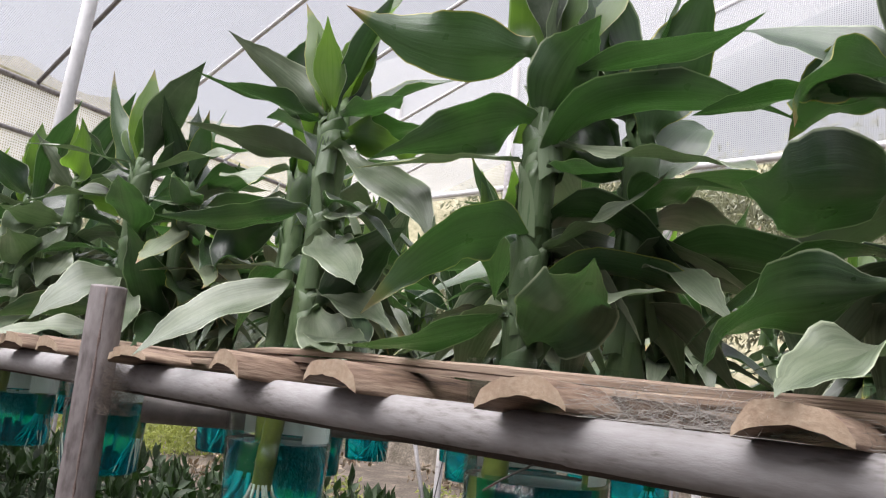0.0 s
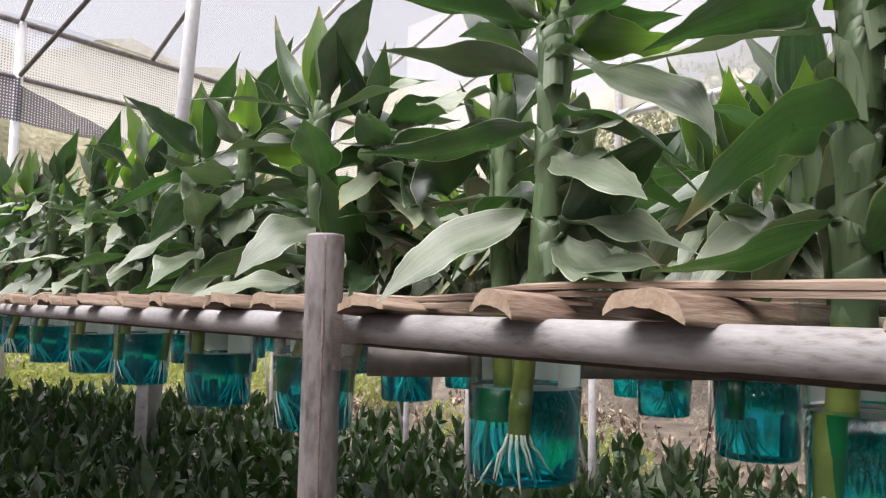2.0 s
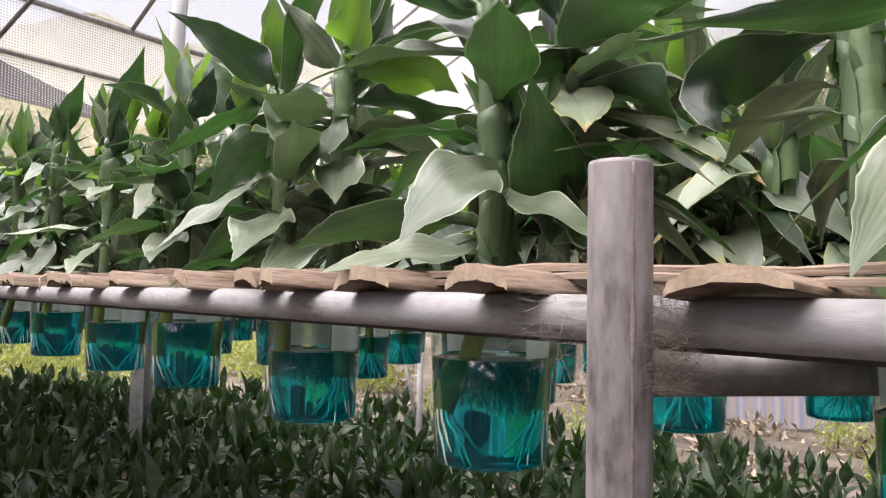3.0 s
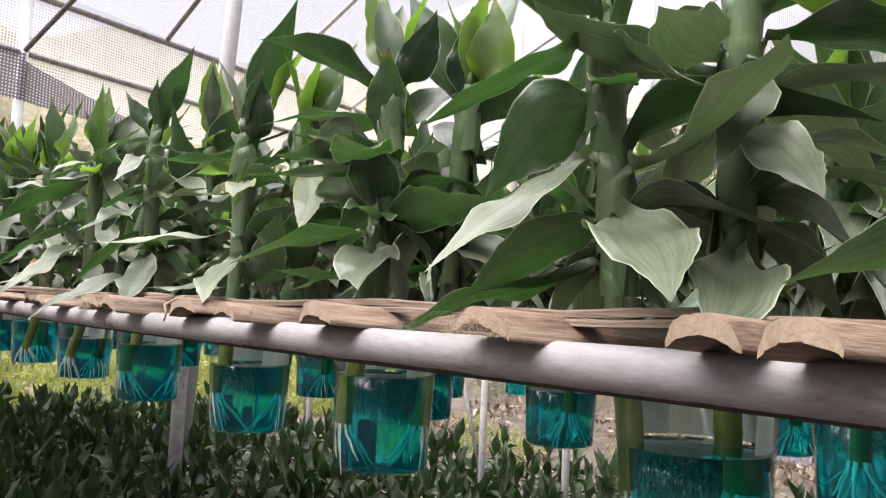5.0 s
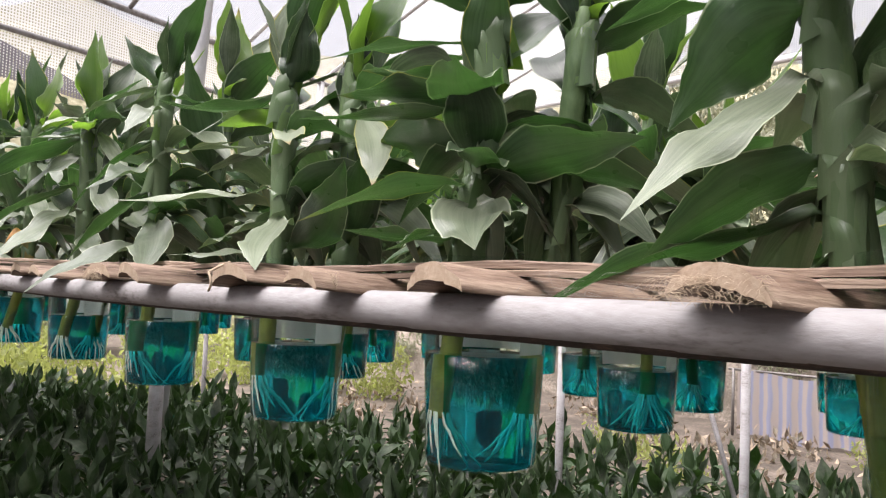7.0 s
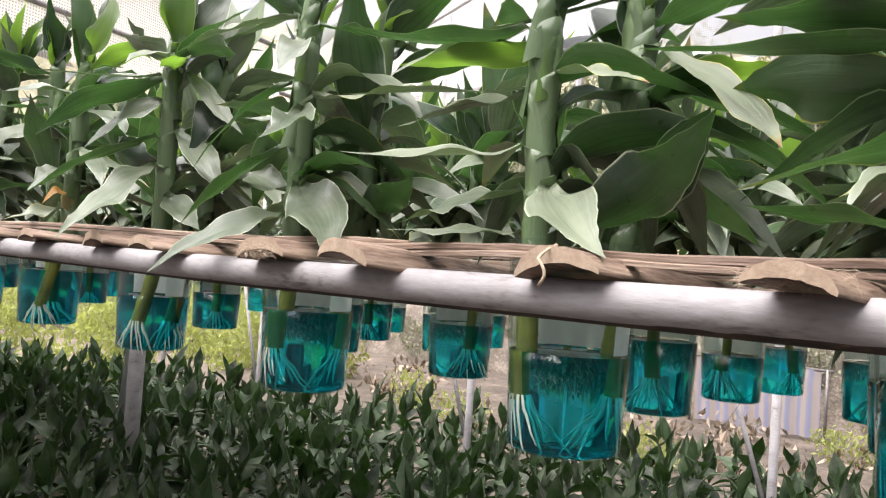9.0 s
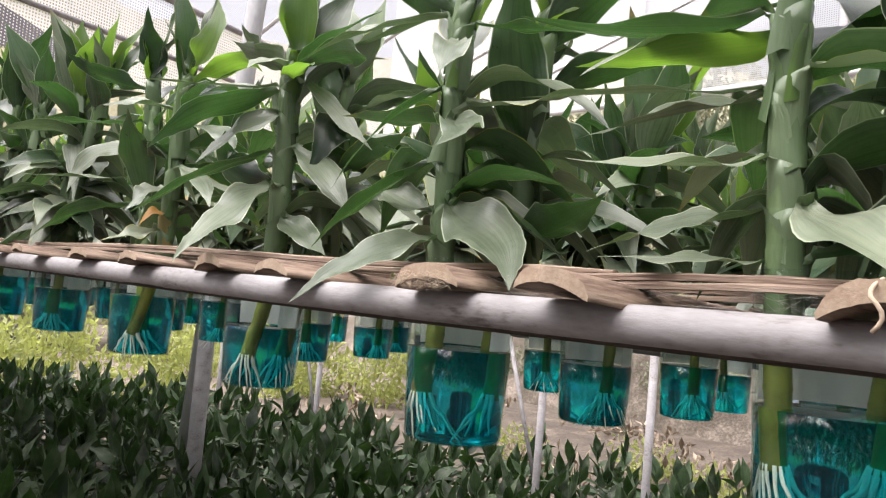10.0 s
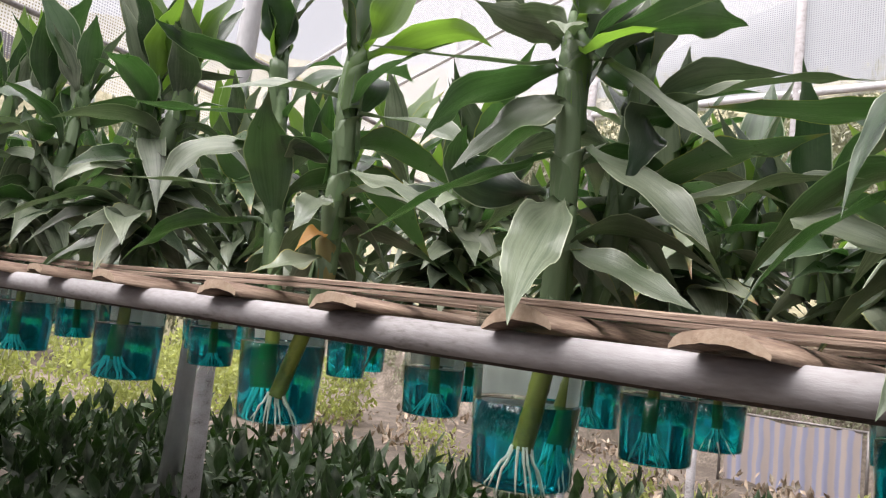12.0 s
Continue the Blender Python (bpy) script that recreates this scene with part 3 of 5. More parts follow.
rack = thing("plant_rack", "long rack of galvanised pipes, one upright post at its front", "plant rack")
tube("front_pipe", [(x * 0.25, 0.428 + 0.002 * math.sin(x * 1.3), pipe_z(x * 0.25)) for x in range(8, -33, -1)], PIPE_R, STEEL, rack, 20, "galvanised steel pipe")
tube("back_pipe", [(x * 0.5, 1.66, pipe_z(x * 0.5) + drop(1.66) - 0.012) for x in range(4, -17, -1)], PIPE_R, STEEL, rack, 12)
tube("cross_bar", [(-0.82, 0.462, 1.199), (-0.423, 1.098, 1.199)], PIPE_R, STEEL_DARK, rack, 16, "dull brown steel bar running back from the post")


post = part("post", mesh_of("post", *lathe_geo([(0.0157, -1.31), (0.0157, -0.9), (0.0159, -0.4), (0.0157, -0.002), (0.0152, 0), (0.0134, 0.0005), (0.0134, -0.06), (0.001, -0.06)], 24), STEEL_OLD), rack,
            "weathered round steel post with a rusty weld seam", Matrix.Translation((-0.7925, 0.3985, 1.3065)))
rnd_seam = random.Random(5)
seam_geo = [tube_geo([(0.0133 + rnd_seam.uniform(-0.0002, 0.0002), -0.0079, -0.002 - 0.009 * k) for k in range(64)], [rnd_seam.uniform(0.0006, 0.0014) for k in range(64)], 6)]
RUST = mottled("rust", [(0.3, (0.13, 0.085, 0.07)), (0.7, (0.34, 0.27, 0.25))], 80, 0.9, 0.6, 0.001)
RUST_BROWN = mottled("rust_brown", [(0.3, (0.02, 0.015, 0.012)), (0.55, (0.06, 0.042, 0.034)), (0.75, (0.16, 0.1, 0.07))], 60, 0.95, 0.7, 0.001, (0.5, 2, 2))


def underside_strip():
    """A dark rust-brown strip along the underside of the front pipe, with a ragged edge."""
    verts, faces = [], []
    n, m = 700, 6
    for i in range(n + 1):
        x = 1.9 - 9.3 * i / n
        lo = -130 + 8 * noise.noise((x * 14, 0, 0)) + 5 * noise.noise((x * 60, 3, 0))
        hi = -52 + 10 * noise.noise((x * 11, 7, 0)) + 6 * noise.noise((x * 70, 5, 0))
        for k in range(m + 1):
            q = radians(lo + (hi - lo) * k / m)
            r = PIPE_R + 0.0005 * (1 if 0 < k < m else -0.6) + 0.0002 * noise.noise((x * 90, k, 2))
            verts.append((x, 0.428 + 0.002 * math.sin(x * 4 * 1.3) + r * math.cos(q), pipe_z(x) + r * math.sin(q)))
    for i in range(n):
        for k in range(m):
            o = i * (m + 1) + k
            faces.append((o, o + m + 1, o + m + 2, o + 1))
    return mesh_of("brown_strip", verts, faces, RUST_BROWN)


part("brown_strip", underside_strip(), rack, "dark rust-brown strip along the underside of the front pipe")
part("weld_seam", mesh_of("weld_seam", *join_geo(seam_geo), RUST), post, "rusty weld seam")


# ---- split bamboo slats across the pipes, and laths along them ----
def used(verts, faces):
    """Only the vertices that the faces need."""
    keep = sorted({k for q in faces for k in q})
    at = {k: i for i, k in enumerate(keep)}
    return [verts[k] for k in keep], [tuple(at[k] for k in q) for q in faces]


def slat_geo(width, height, length, seed):
    """Half a bamboo culm, round side up: a crescent that thins towards its rims, with frayed ends."""
    r = random.Random(seed)
    n, rows = 14, 8
    verts, faces = [], []
    skew = r.uniform(-0.12, 0.12)
    fray = [r.uniform(-0.0014, 0.0014) for _ in range(n + 1)]
    for j in range(rows + 1):
        y = length * (j / rows) ** 1.6
        for layer in (0, 1):
            for i in range(n + 1):
                u = -1 + 2 * i / n
                low = height * 0.4 * (1 - u * u) * (1 + skew * u)
                top = 0.003 + (height - 0.003) * (1 - abs(u) ** 2.5) ** 0.7 * (1 + 0.07 * math.sin(4 * u + seed) + skew * u)
                jag = fray[i] + r.uniform(-0.0005, 0.0005) if j in (0, rows) else 0
                verts.append((0.5 * width * u + 0.0015 * math.sin(j * 1.3 + seed), y + jag + (0.003 * u * u if j == 0 else 0), (low if layer else top) + r.uniform(-0.0005, 0.0005)))
    row = 2 * (n + 1)
    for j in range(rows):
        for i in range(n):
            o = j * row + i
            faces.append((o, o + 1, o + row + 1, o + row))
            o += n + 1
            faces.append((o, o + row, o + row + 1, o + 1))
        for i in (0, n):
            o = j * row + i
            q = (o, o + row, o + row + n + 1, o + n + 1)
            faces.append(q if i == 0 else tuple(reversed(q)))
    ends = len(faces)
    for i in range(n):
        faces.append((i, i + n + 1, i + n + 2, i + 1))
        o = rows * row + i
        faces.append((o, o + 1, o + n + 2, o + n + 1))
    return verts, faces, ends


WIDTHS = {-0.197: 0.046, -0.323: 0.053, -0.47: 0.054, -0.585: 0.04, -0.738: 0.06, -0.887: 0.053, -1.017: 0.064, -1.127: 0.042, -1.172: 0.036, -1.322: 0.056,
          -1.505: 0.058, -1.63: 0.047, -1.773: 0.06, -1.955: 0.06, -2.081: 0.062, -2.27: 0.06, -2.42: 0.062, -2.6: 0.062, -2.776: 0.062, -2.97: 0.06}
SLATS = [0.42, 0.27, 0.12, -0.03, *WIDTHS, -3.17] + [-3.17 - 0.175 * k for k in range(1, 26)]
SKEW = {-1.322: -9, -1.505: -7, -1.63: -5, -0.323: 4, -1.127: -14, -1.172: 4, -2.42: -4}
for k, x in enumerate(SLATS):
    r = random.Random(k + 7)
    w = WIDTHS.get(x, r.uniform(0.05, 0.06))
    v, f, ends = slat_geo(w, r.uniform(0.0125, 0.0185), 1.33, k)
    ob = thing("bamboo_slat", "split bamboo slat with a frayed sawn end lying across the pipes", "slat", group="bamboo slats of the rack")
    part("culm", mesh_of("culm", *used(v, f[:ends]), BAMBOO), ob)
    part("sawn_end", mesh_of("sawn_end", *used(v, f[ends::2]), BAMBOO_END), ob, "rough sawn end")
    part("sawn_end", mesh_of("sawn_end", *used(v, f[ends + 1::2]), BAMBOO_END), ob)
    ob.matrix_basis = pose(x, 0.39 + r.uniform(-0.012, 0.01), pipe_z(x) + PIPE_R + 0.001, -2.9, r.uniform(-6, 6), SKEW.get(x, r.uniform(-4, 4)))


def strip_mesh(x0, x1, y, z, h, w, seed):
    """One riven strip of wood, its height and line wandering a little, its ends split to a taper."""
    r = random.Random(seed)
    n = 34
    verts, faces = [], []
    for i in range(n + 1):
        x = x0 + (x1 - x0) * i / n
        dz, dy = 0.002 * math.sin(i * 0.45 + seed // 2) + pipe_z(x) - 1.2285, 0.003 * math.sin(i * 0.29 + seed) + r.uniform(-0.0003, 0.0003)
        hh, ww = h * r.uniform(0.86, 1.1), w * r.uniform(0.94, 1.05)
        if i in (0, n):
            hh, ww = hh * 0.45, ww * 0.6
        for a, b in ((-ww, 0), (-ww, hh * 0.75), (-ww * 0.7, hh), (ww * 0.7, hh), (ww, hh * 0.8), (ww, 0)):
            verts.append((x, y + a / 2 + dy, z + b + dz))
    for i in range(n):
        for k in range(6):
            faces.append((i * 6 + k, i * 6 + (k + 1) % 6, i * 6 + 6 + (k + 1) % 6, i * 6 + 6 + k))
    faces += [tuple(range(6)), tuple(reversed(range(n * 6, n * 6 + 6)))]
    return mesh_of("strip", verts, faces, LATH, smooth=False)


def lath(x0, x1, y, z, h, w, seed):
    ob = thing("wood_lath", "thin rough wooden lath lying along the bamboo slats", "lath", group="laths of the rack")
    part("lower_strip", strip_mesh(x0, x1, y, z, h * 0.44, w, seed * 2), ob)
    part("upper_strip", strip_mesh(x0 - 0.02, x1 - 0.03, y + 0.0012, z + h * 0.5, h * 0.52, w * 0.92, seed * 2 + 1), ob)
    return ob


for row, y in enumerate((0.452, 0.58, 0.8, 0.92, 1.14, 1.26, 1.48, 1.6)):
    for k, (x0, x1, z) in enumerate(((0.9, -0.62, 1.2545), (-0.55, -1.22, 1.249), (-1.16, -2.02, 1.2525), (-1.94, -4.1, 1.2575), (-4.05, -7.6, 1.258))):
        lath(x0, x1, y + (0.007 if k == 3 else 0), z + drop(y), 0.0098, 0.011, row * 5 + k)


# ---- vases ----
def vase_meshes(level):
    h, rb, rt, w = 0.1555, 0.0425, 0.0495, 0.0018
    rad = lambda z: rb + (rt - rb) * z / h
    prof = [(0.002, 0), (rb - 0.004, 0), (rb - 0.001, 0.0012), (rb, 0.004)] + [(rad(z), z) for z in (0.04, 0.08, 0.12, 0.142)]
    prof += [(rt + 0.0012, h - 0.002), (rt + 0.0006, h), (rt - w, h)] + [(rad(z) - w, z) for z in (0.14, 0.12, level + 0.001)]
    glass = mesh_of("glass", *lathe_geo(prof, 40), GLASS)
    # the water fills the glass to its wall; an added inner sleeve imitates light absorbed with depth
    g = 0.0007
    wp = [(rb - 0.005, 0.001), (rb - g - 0.0012, 0.0022), (rb - g, 0.005), (rad(level / 2) - g, level / 2), (rad(level) - g, level), (rad(level) - g - 0.002, level + 0.0003)]
    outer = lathe_geo(wp, 56, True)
    sleeve = lathe_geo([(0.0305, 0.0035), (0.031, 0.006), (0.033, level - 0.002), (0.032, level - 0.001)], 40, True)
    wv, wf = join_geo([outer, sleeve])
    water = mesh_of("water", wv, wf, [WATER, SLEEVE])
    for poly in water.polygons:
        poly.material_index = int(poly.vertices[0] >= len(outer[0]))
    g = 0.0026
    mp = [(rad(level + 0.002) - g, level + 0.002), (rad(0.1) - g, 0.1), (rad(0.122) - g, 0.122)]
    mv, mf = lathe_geo(mp, 36)
    mf = [q for q in mf if sum(mv[k][1] for k in q) / len(q) > -0.008]
    mist = mesh_of("condensation", *used(mv, mf), MIST)
    return glass, water, mist


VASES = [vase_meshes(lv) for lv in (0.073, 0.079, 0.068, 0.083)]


def vase(x, y, k):
    ob = thing("glass_vase", "clear glass vase of blue water hanging between the laths", "vase", (x, y, GLASS_Z + pipe_z(x) - 1.2285 + drop(y)), "vases in the rack")
    glass, water, mist = VASES[k % 4]
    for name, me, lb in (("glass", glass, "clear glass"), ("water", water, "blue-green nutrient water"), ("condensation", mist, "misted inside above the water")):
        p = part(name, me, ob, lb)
        p.visible_shadow = False
    return ob


FRONT = [0.42, 0.12, -0.15, -0.393, -0.674, -0.995, -1.25, -1.576, -1.832, -2.148, -2.48, -2.8, -3.138]
ROW2 = [0.25, -0.05, -0.673, -1.05, -1.294, -1.67, -1.94, -2.245, -2.526, -2.878, -3.2]
ROW3 = [-0.35, -0.7, -1.03, -1.304, -1.55, -1.79, -1.99, -2.3, -2.588, -2.8, -3.1]
ROW4 = [-0.6, -1.0, -1.36, -1.7, -2.04, -2.4, -2.75, -3.1, -3.45]
FAR = [-3.2 - 0.29 * k for k in range(1, 13)]
k = 0
for xs, y in ((FRONT, 0.512), (ROW2, 0.86), (ROW3, 1.2), (ROW4, 1.54)):
    for x in xs + [q + 0.07 * (y - 0.5) for q in FAR]:
        vase(x, y + 0.004 * math.sin(x * 7), k)
        k += 1

# ---- plants: the front row ----
# each blade: height of its base, a point half-way, its tip, width, tilt towards the aisle, colour
plant = front_plant(-0.15)
cane = stem(plant, (-0.155, 0.488), (-0.165, 0.500, 1.250), (-0.176, 0.505, 1.442), 303)
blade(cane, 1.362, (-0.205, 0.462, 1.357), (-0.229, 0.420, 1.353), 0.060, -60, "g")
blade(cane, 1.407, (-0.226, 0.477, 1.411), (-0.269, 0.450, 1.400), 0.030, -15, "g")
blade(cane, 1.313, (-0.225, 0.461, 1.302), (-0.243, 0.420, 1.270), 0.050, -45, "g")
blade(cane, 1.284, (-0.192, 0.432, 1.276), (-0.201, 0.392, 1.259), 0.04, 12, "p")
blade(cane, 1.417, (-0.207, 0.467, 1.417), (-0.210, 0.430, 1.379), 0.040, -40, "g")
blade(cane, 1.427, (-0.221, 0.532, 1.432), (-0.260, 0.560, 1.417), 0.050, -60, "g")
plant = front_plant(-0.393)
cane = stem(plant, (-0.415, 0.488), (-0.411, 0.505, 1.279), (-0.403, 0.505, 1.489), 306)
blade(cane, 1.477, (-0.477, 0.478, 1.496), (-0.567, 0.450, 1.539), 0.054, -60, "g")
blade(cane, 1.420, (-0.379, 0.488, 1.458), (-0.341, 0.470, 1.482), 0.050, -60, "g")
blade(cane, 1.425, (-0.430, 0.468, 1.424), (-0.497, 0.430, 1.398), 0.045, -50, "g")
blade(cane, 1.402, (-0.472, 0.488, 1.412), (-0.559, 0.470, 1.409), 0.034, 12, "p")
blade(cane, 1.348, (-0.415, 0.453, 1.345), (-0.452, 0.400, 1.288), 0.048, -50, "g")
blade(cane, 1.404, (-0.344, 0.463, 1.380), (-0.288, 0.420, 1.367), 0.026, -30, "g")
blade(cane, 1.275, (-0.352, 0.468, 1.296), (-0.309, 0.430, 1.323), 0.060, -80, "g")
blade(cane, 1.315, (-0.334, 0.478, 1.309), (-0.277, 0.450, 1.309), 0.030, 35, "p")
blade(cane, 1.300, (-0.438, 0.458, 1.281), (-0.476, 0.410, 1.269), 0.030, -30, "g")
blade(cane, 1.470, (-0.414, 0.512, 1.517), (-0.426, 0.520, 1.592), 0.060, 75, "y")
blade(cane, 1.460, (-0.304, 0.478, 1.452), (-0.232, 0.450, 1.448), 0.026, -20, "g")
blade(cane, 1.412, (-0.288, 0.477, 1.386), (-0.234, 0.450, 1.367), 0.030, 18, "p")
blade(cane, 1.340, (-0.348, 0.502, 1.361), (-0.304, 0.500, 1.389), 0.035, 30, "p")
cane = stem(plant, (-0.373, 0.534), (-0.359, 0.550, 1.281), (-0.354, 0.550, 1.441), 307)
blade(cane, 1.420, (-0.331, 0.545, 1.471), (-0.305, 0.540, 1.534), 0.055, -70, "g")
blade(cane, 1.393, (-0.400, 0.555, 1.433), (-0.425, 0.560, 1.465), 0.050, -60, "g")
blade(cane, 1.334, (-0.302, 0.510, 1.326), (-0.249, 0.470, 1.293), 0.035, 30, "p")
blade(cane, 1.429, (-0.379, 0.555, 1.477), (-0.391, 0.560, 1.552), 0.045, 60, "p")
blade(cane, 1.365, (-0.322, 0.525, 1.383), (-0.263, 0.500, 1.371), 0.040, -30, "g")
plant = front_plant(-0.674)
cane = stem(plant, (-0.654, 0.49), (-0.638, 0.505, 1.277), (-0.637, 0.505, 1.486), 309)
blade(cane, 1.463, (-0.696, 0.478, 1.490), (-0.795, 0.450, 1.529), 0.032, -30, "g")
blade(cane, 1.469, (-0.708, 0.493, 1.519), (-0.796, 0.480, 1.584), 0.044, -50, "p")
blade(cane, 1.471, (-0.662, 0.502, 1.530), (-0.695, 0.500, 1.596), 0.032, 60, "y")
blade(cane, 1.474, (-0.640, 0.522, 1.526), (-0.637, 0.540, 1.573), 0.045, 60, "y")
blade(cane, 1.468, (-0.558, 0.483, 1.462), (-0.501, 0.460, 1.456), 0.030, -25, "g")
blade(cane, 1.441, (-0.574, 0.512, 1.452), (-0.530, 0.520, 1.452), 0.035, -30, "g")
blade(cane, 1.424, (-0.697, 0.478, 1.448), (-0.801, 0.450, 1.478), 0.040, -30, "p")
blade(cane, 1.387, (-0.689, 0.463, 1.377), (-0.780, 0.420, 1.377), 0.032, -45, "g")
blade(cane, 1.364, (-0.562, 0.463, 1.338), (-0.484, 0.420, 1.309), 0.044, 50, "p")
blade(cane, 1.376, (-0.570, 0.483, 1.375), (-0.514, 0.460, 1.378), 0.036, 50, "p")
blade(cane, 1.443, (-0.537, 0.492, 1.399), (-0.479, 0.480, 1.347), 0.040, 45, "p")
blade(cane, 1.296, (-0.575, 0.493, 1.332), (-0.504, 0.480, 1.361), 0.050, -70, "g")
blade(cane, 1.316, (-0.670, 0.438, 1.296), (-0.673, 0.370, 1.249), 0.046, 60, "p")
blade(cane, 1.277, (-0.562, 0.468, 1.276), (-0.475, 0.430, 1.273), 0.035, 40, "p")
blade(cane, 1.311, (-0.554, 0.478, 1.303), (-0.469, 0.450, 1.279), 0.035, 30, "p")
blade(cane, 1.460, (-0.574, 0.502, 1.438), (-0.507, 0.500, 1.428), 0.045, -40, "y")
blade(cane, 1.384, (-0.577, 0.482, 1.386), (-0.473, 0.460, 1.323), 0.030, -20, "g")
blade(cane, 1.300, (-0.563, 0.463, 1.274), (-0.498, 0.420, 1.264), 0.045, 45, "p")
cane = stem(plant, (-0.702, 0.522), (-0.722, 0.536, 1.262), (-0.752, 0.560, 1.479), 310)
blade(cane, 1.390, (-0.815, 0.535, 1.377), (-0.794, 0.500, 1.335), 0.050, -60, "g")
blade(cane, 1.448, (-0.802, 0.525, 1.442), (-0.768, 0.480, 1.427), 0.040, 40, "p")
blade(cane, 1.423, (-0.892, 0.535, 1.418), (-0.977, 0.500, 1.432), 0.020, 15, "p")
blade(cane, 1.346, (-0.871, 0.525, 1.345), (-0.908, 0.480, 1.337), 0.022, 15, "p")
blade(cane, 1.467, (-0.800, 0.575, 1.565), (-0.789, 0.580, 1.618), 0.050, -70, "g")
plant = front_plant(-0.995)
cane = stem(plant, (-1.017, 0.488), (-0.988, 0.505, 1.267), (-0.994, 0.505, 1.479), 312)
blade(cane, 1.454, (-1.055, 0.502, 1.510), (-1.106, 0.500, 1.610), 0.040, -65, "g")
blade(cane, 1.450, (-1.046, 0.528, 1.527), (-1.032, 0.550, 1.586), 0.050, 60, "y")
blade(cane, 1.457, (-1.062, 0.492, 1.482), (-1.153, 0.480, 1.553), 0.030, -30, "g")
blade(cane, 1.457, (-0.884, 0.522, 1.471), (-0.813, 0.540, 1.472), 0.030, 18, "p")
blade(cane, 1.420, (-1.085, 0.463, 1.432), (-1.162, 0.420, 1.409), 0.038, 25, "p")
blade(cane, 1.467, (-1.100, 0.453, 1.490), (-1.146, 0.400, 1.490), 0.022, 8, "p")
blade(cane, 1.332, (-0.975, 0.452, 1.317), (-0.971, 0.400, 1.274), 0.063, 70, "p")
blade(cane, 1.267, (-1.022, 0.442, 1.268), (-1.034, 0.380, 1.254), 0.038, 40, "p")
blade(cane, 1.287, (-1.082, 0.462, 1.296), (-1.151, 0.420, 1.274), 0.044, -50, "g")
blade(cane, 1.349, (-1.041, 0.478, 1.368), (-1.125, 0.450, 1.358), 0.028, -15, "g")
blade(cane, 1.381, (-0.957, 0.478, 1.412), (-0.931, 0.450, 1.438), 0.060, -70, "g")
blade(cane, 1.314, (-0.898, 0.467, 1.294), (-0.822, 0.430, 1.268), 0.032, 30, "p")
blade(cane, 1.377, (-1.030, 0.528, 1.426), (-1.098, 0.550, 1.493), 0.045, -50, "p")
cane = stem(plant, (-0.979, 0.537), (-0.971, 0.550, 1.268), (-0.955, 0.550, 1.456), 313)
blade(cane, 1.272, (-0.937, 0.505, 1.328), (-0.912, 0.460, 1.385), 0.060, -75, "g")
blade(cane, 1.400, (-0.884, 0.500, 1.399), (-0.813, 0.450, 1.389), 0.028, 10, "p")
blade(cane, 1.392, (-0.900, 0.500, 1.371), (-0.857, 0.450, 1.338), 0.044, 50, "p")
blade(cane, 1.396, (-0.865, 0.525, 1.371), (-0.821, 0.500, 1.339), 0.045, -40, "g")
blade(cane, 1.388, (-0.846, 0.520, 1.345), (-0.795, 0.490, 1.318), 0.026, 25, "p")
blade(cane, 1.324, (-0.901, 0.525, 1.324), (-0.854, 0.500, 1.301), 0.050, -50, "g")
blade(cane, 1.292, (-0.889, 0.495, 1.279), (-0.821, 0.440, 1.256), 0.040, -30, "g")
blade(cane, 1.400, (-0.893, 0.510, 1.430), (-0.805, 0.470, 1.408), 0.050, -50, "g")
blade(cane, 1.444, (-0.965, 0.525, 1.495), (-0.958, 0.500, 1.551), 0.035, -60, "g")
blade(cane, 1.435, (-0.871, 0.550, 1.451), (-0.765, 0.550, 1.437), 0.040, -30, "g")
plant = front_plant(-1.25)
cane = stem(plant, (-1.277, 0.488), (-1.300, 0.505, 1.269), (-1.326, 0.505, 1.476), 315)
blade(cane, 1.457, (-1.351, 0.468, 1.493), (-1.462, 0.430, 1.563), 0.052, -60, "g")
blade(cane, 1.367, (-1.342, 0.447, 1.332), (-1.365, 0.388, 1.279), 0.034, 30, "p")
blade(cane, 1.318, (-1.243, 0.445, 1.298), (-1.184, 0.385, 1.264), 0.065, 60, "p")
blade(cane, 1.290, (-1.379, 0.463, 1.268), (-1.449, 0.421, 1.233), 0.030, -22, "g")
blade(cane, 1.396, (-1.349, 0.478, 1.386), (-1.379, 0.450, 1.334), 0.063, -60, "g")
blade(cane, 1.445, (-1.337, 0.449, 1.419), (-1.380, 0.392, 1.375), 0.040, -20, "g")
blade(cane, 1.322, (-1.346, 0.473, 1.302), (-1.387, 0.440, 1.264), 0.045, -50, "g")
blade(cane, 1.456, (-1.261, 0.468, 1.410), (-1.197, 0.430, 1.375), 0.045, -40, "p")
blade(cane, 1.348, (-1.206, 0.463, 1.363), (-1.149, 0.420, 1.387), 0.060, 40, "p")
blade(cane, 1.415, (-1.286, 0.468, 1.402), (-1.239, 0.430, 1.390), 0.030, -20, "g")
cane = stem(plant, (-1.239, 0.530), (-1.239, 0.530, 1.270), (-1.234, 0.530, 1.485), 316)
blade(cane, 1.463, (-1.259, 0.505, 1.495), (-1.294, 0.480, 1.550), 0.045, -50, "p")
blade(cane, 1.468, (-1.195, 0.515, 1.503), (-1.184, 0.500, 1.558), 0.050, 70, "y")
blade(cane, 1.460, (-1.136, 0.535, 1.466), (-1.045, 0.540, 1.465), 0.038, 20, "p")
blade(cane, 1.403, (-1.303, 0.485, 1.433), (-1.331, 0.440, 1.461), 0.040, -40, "p")
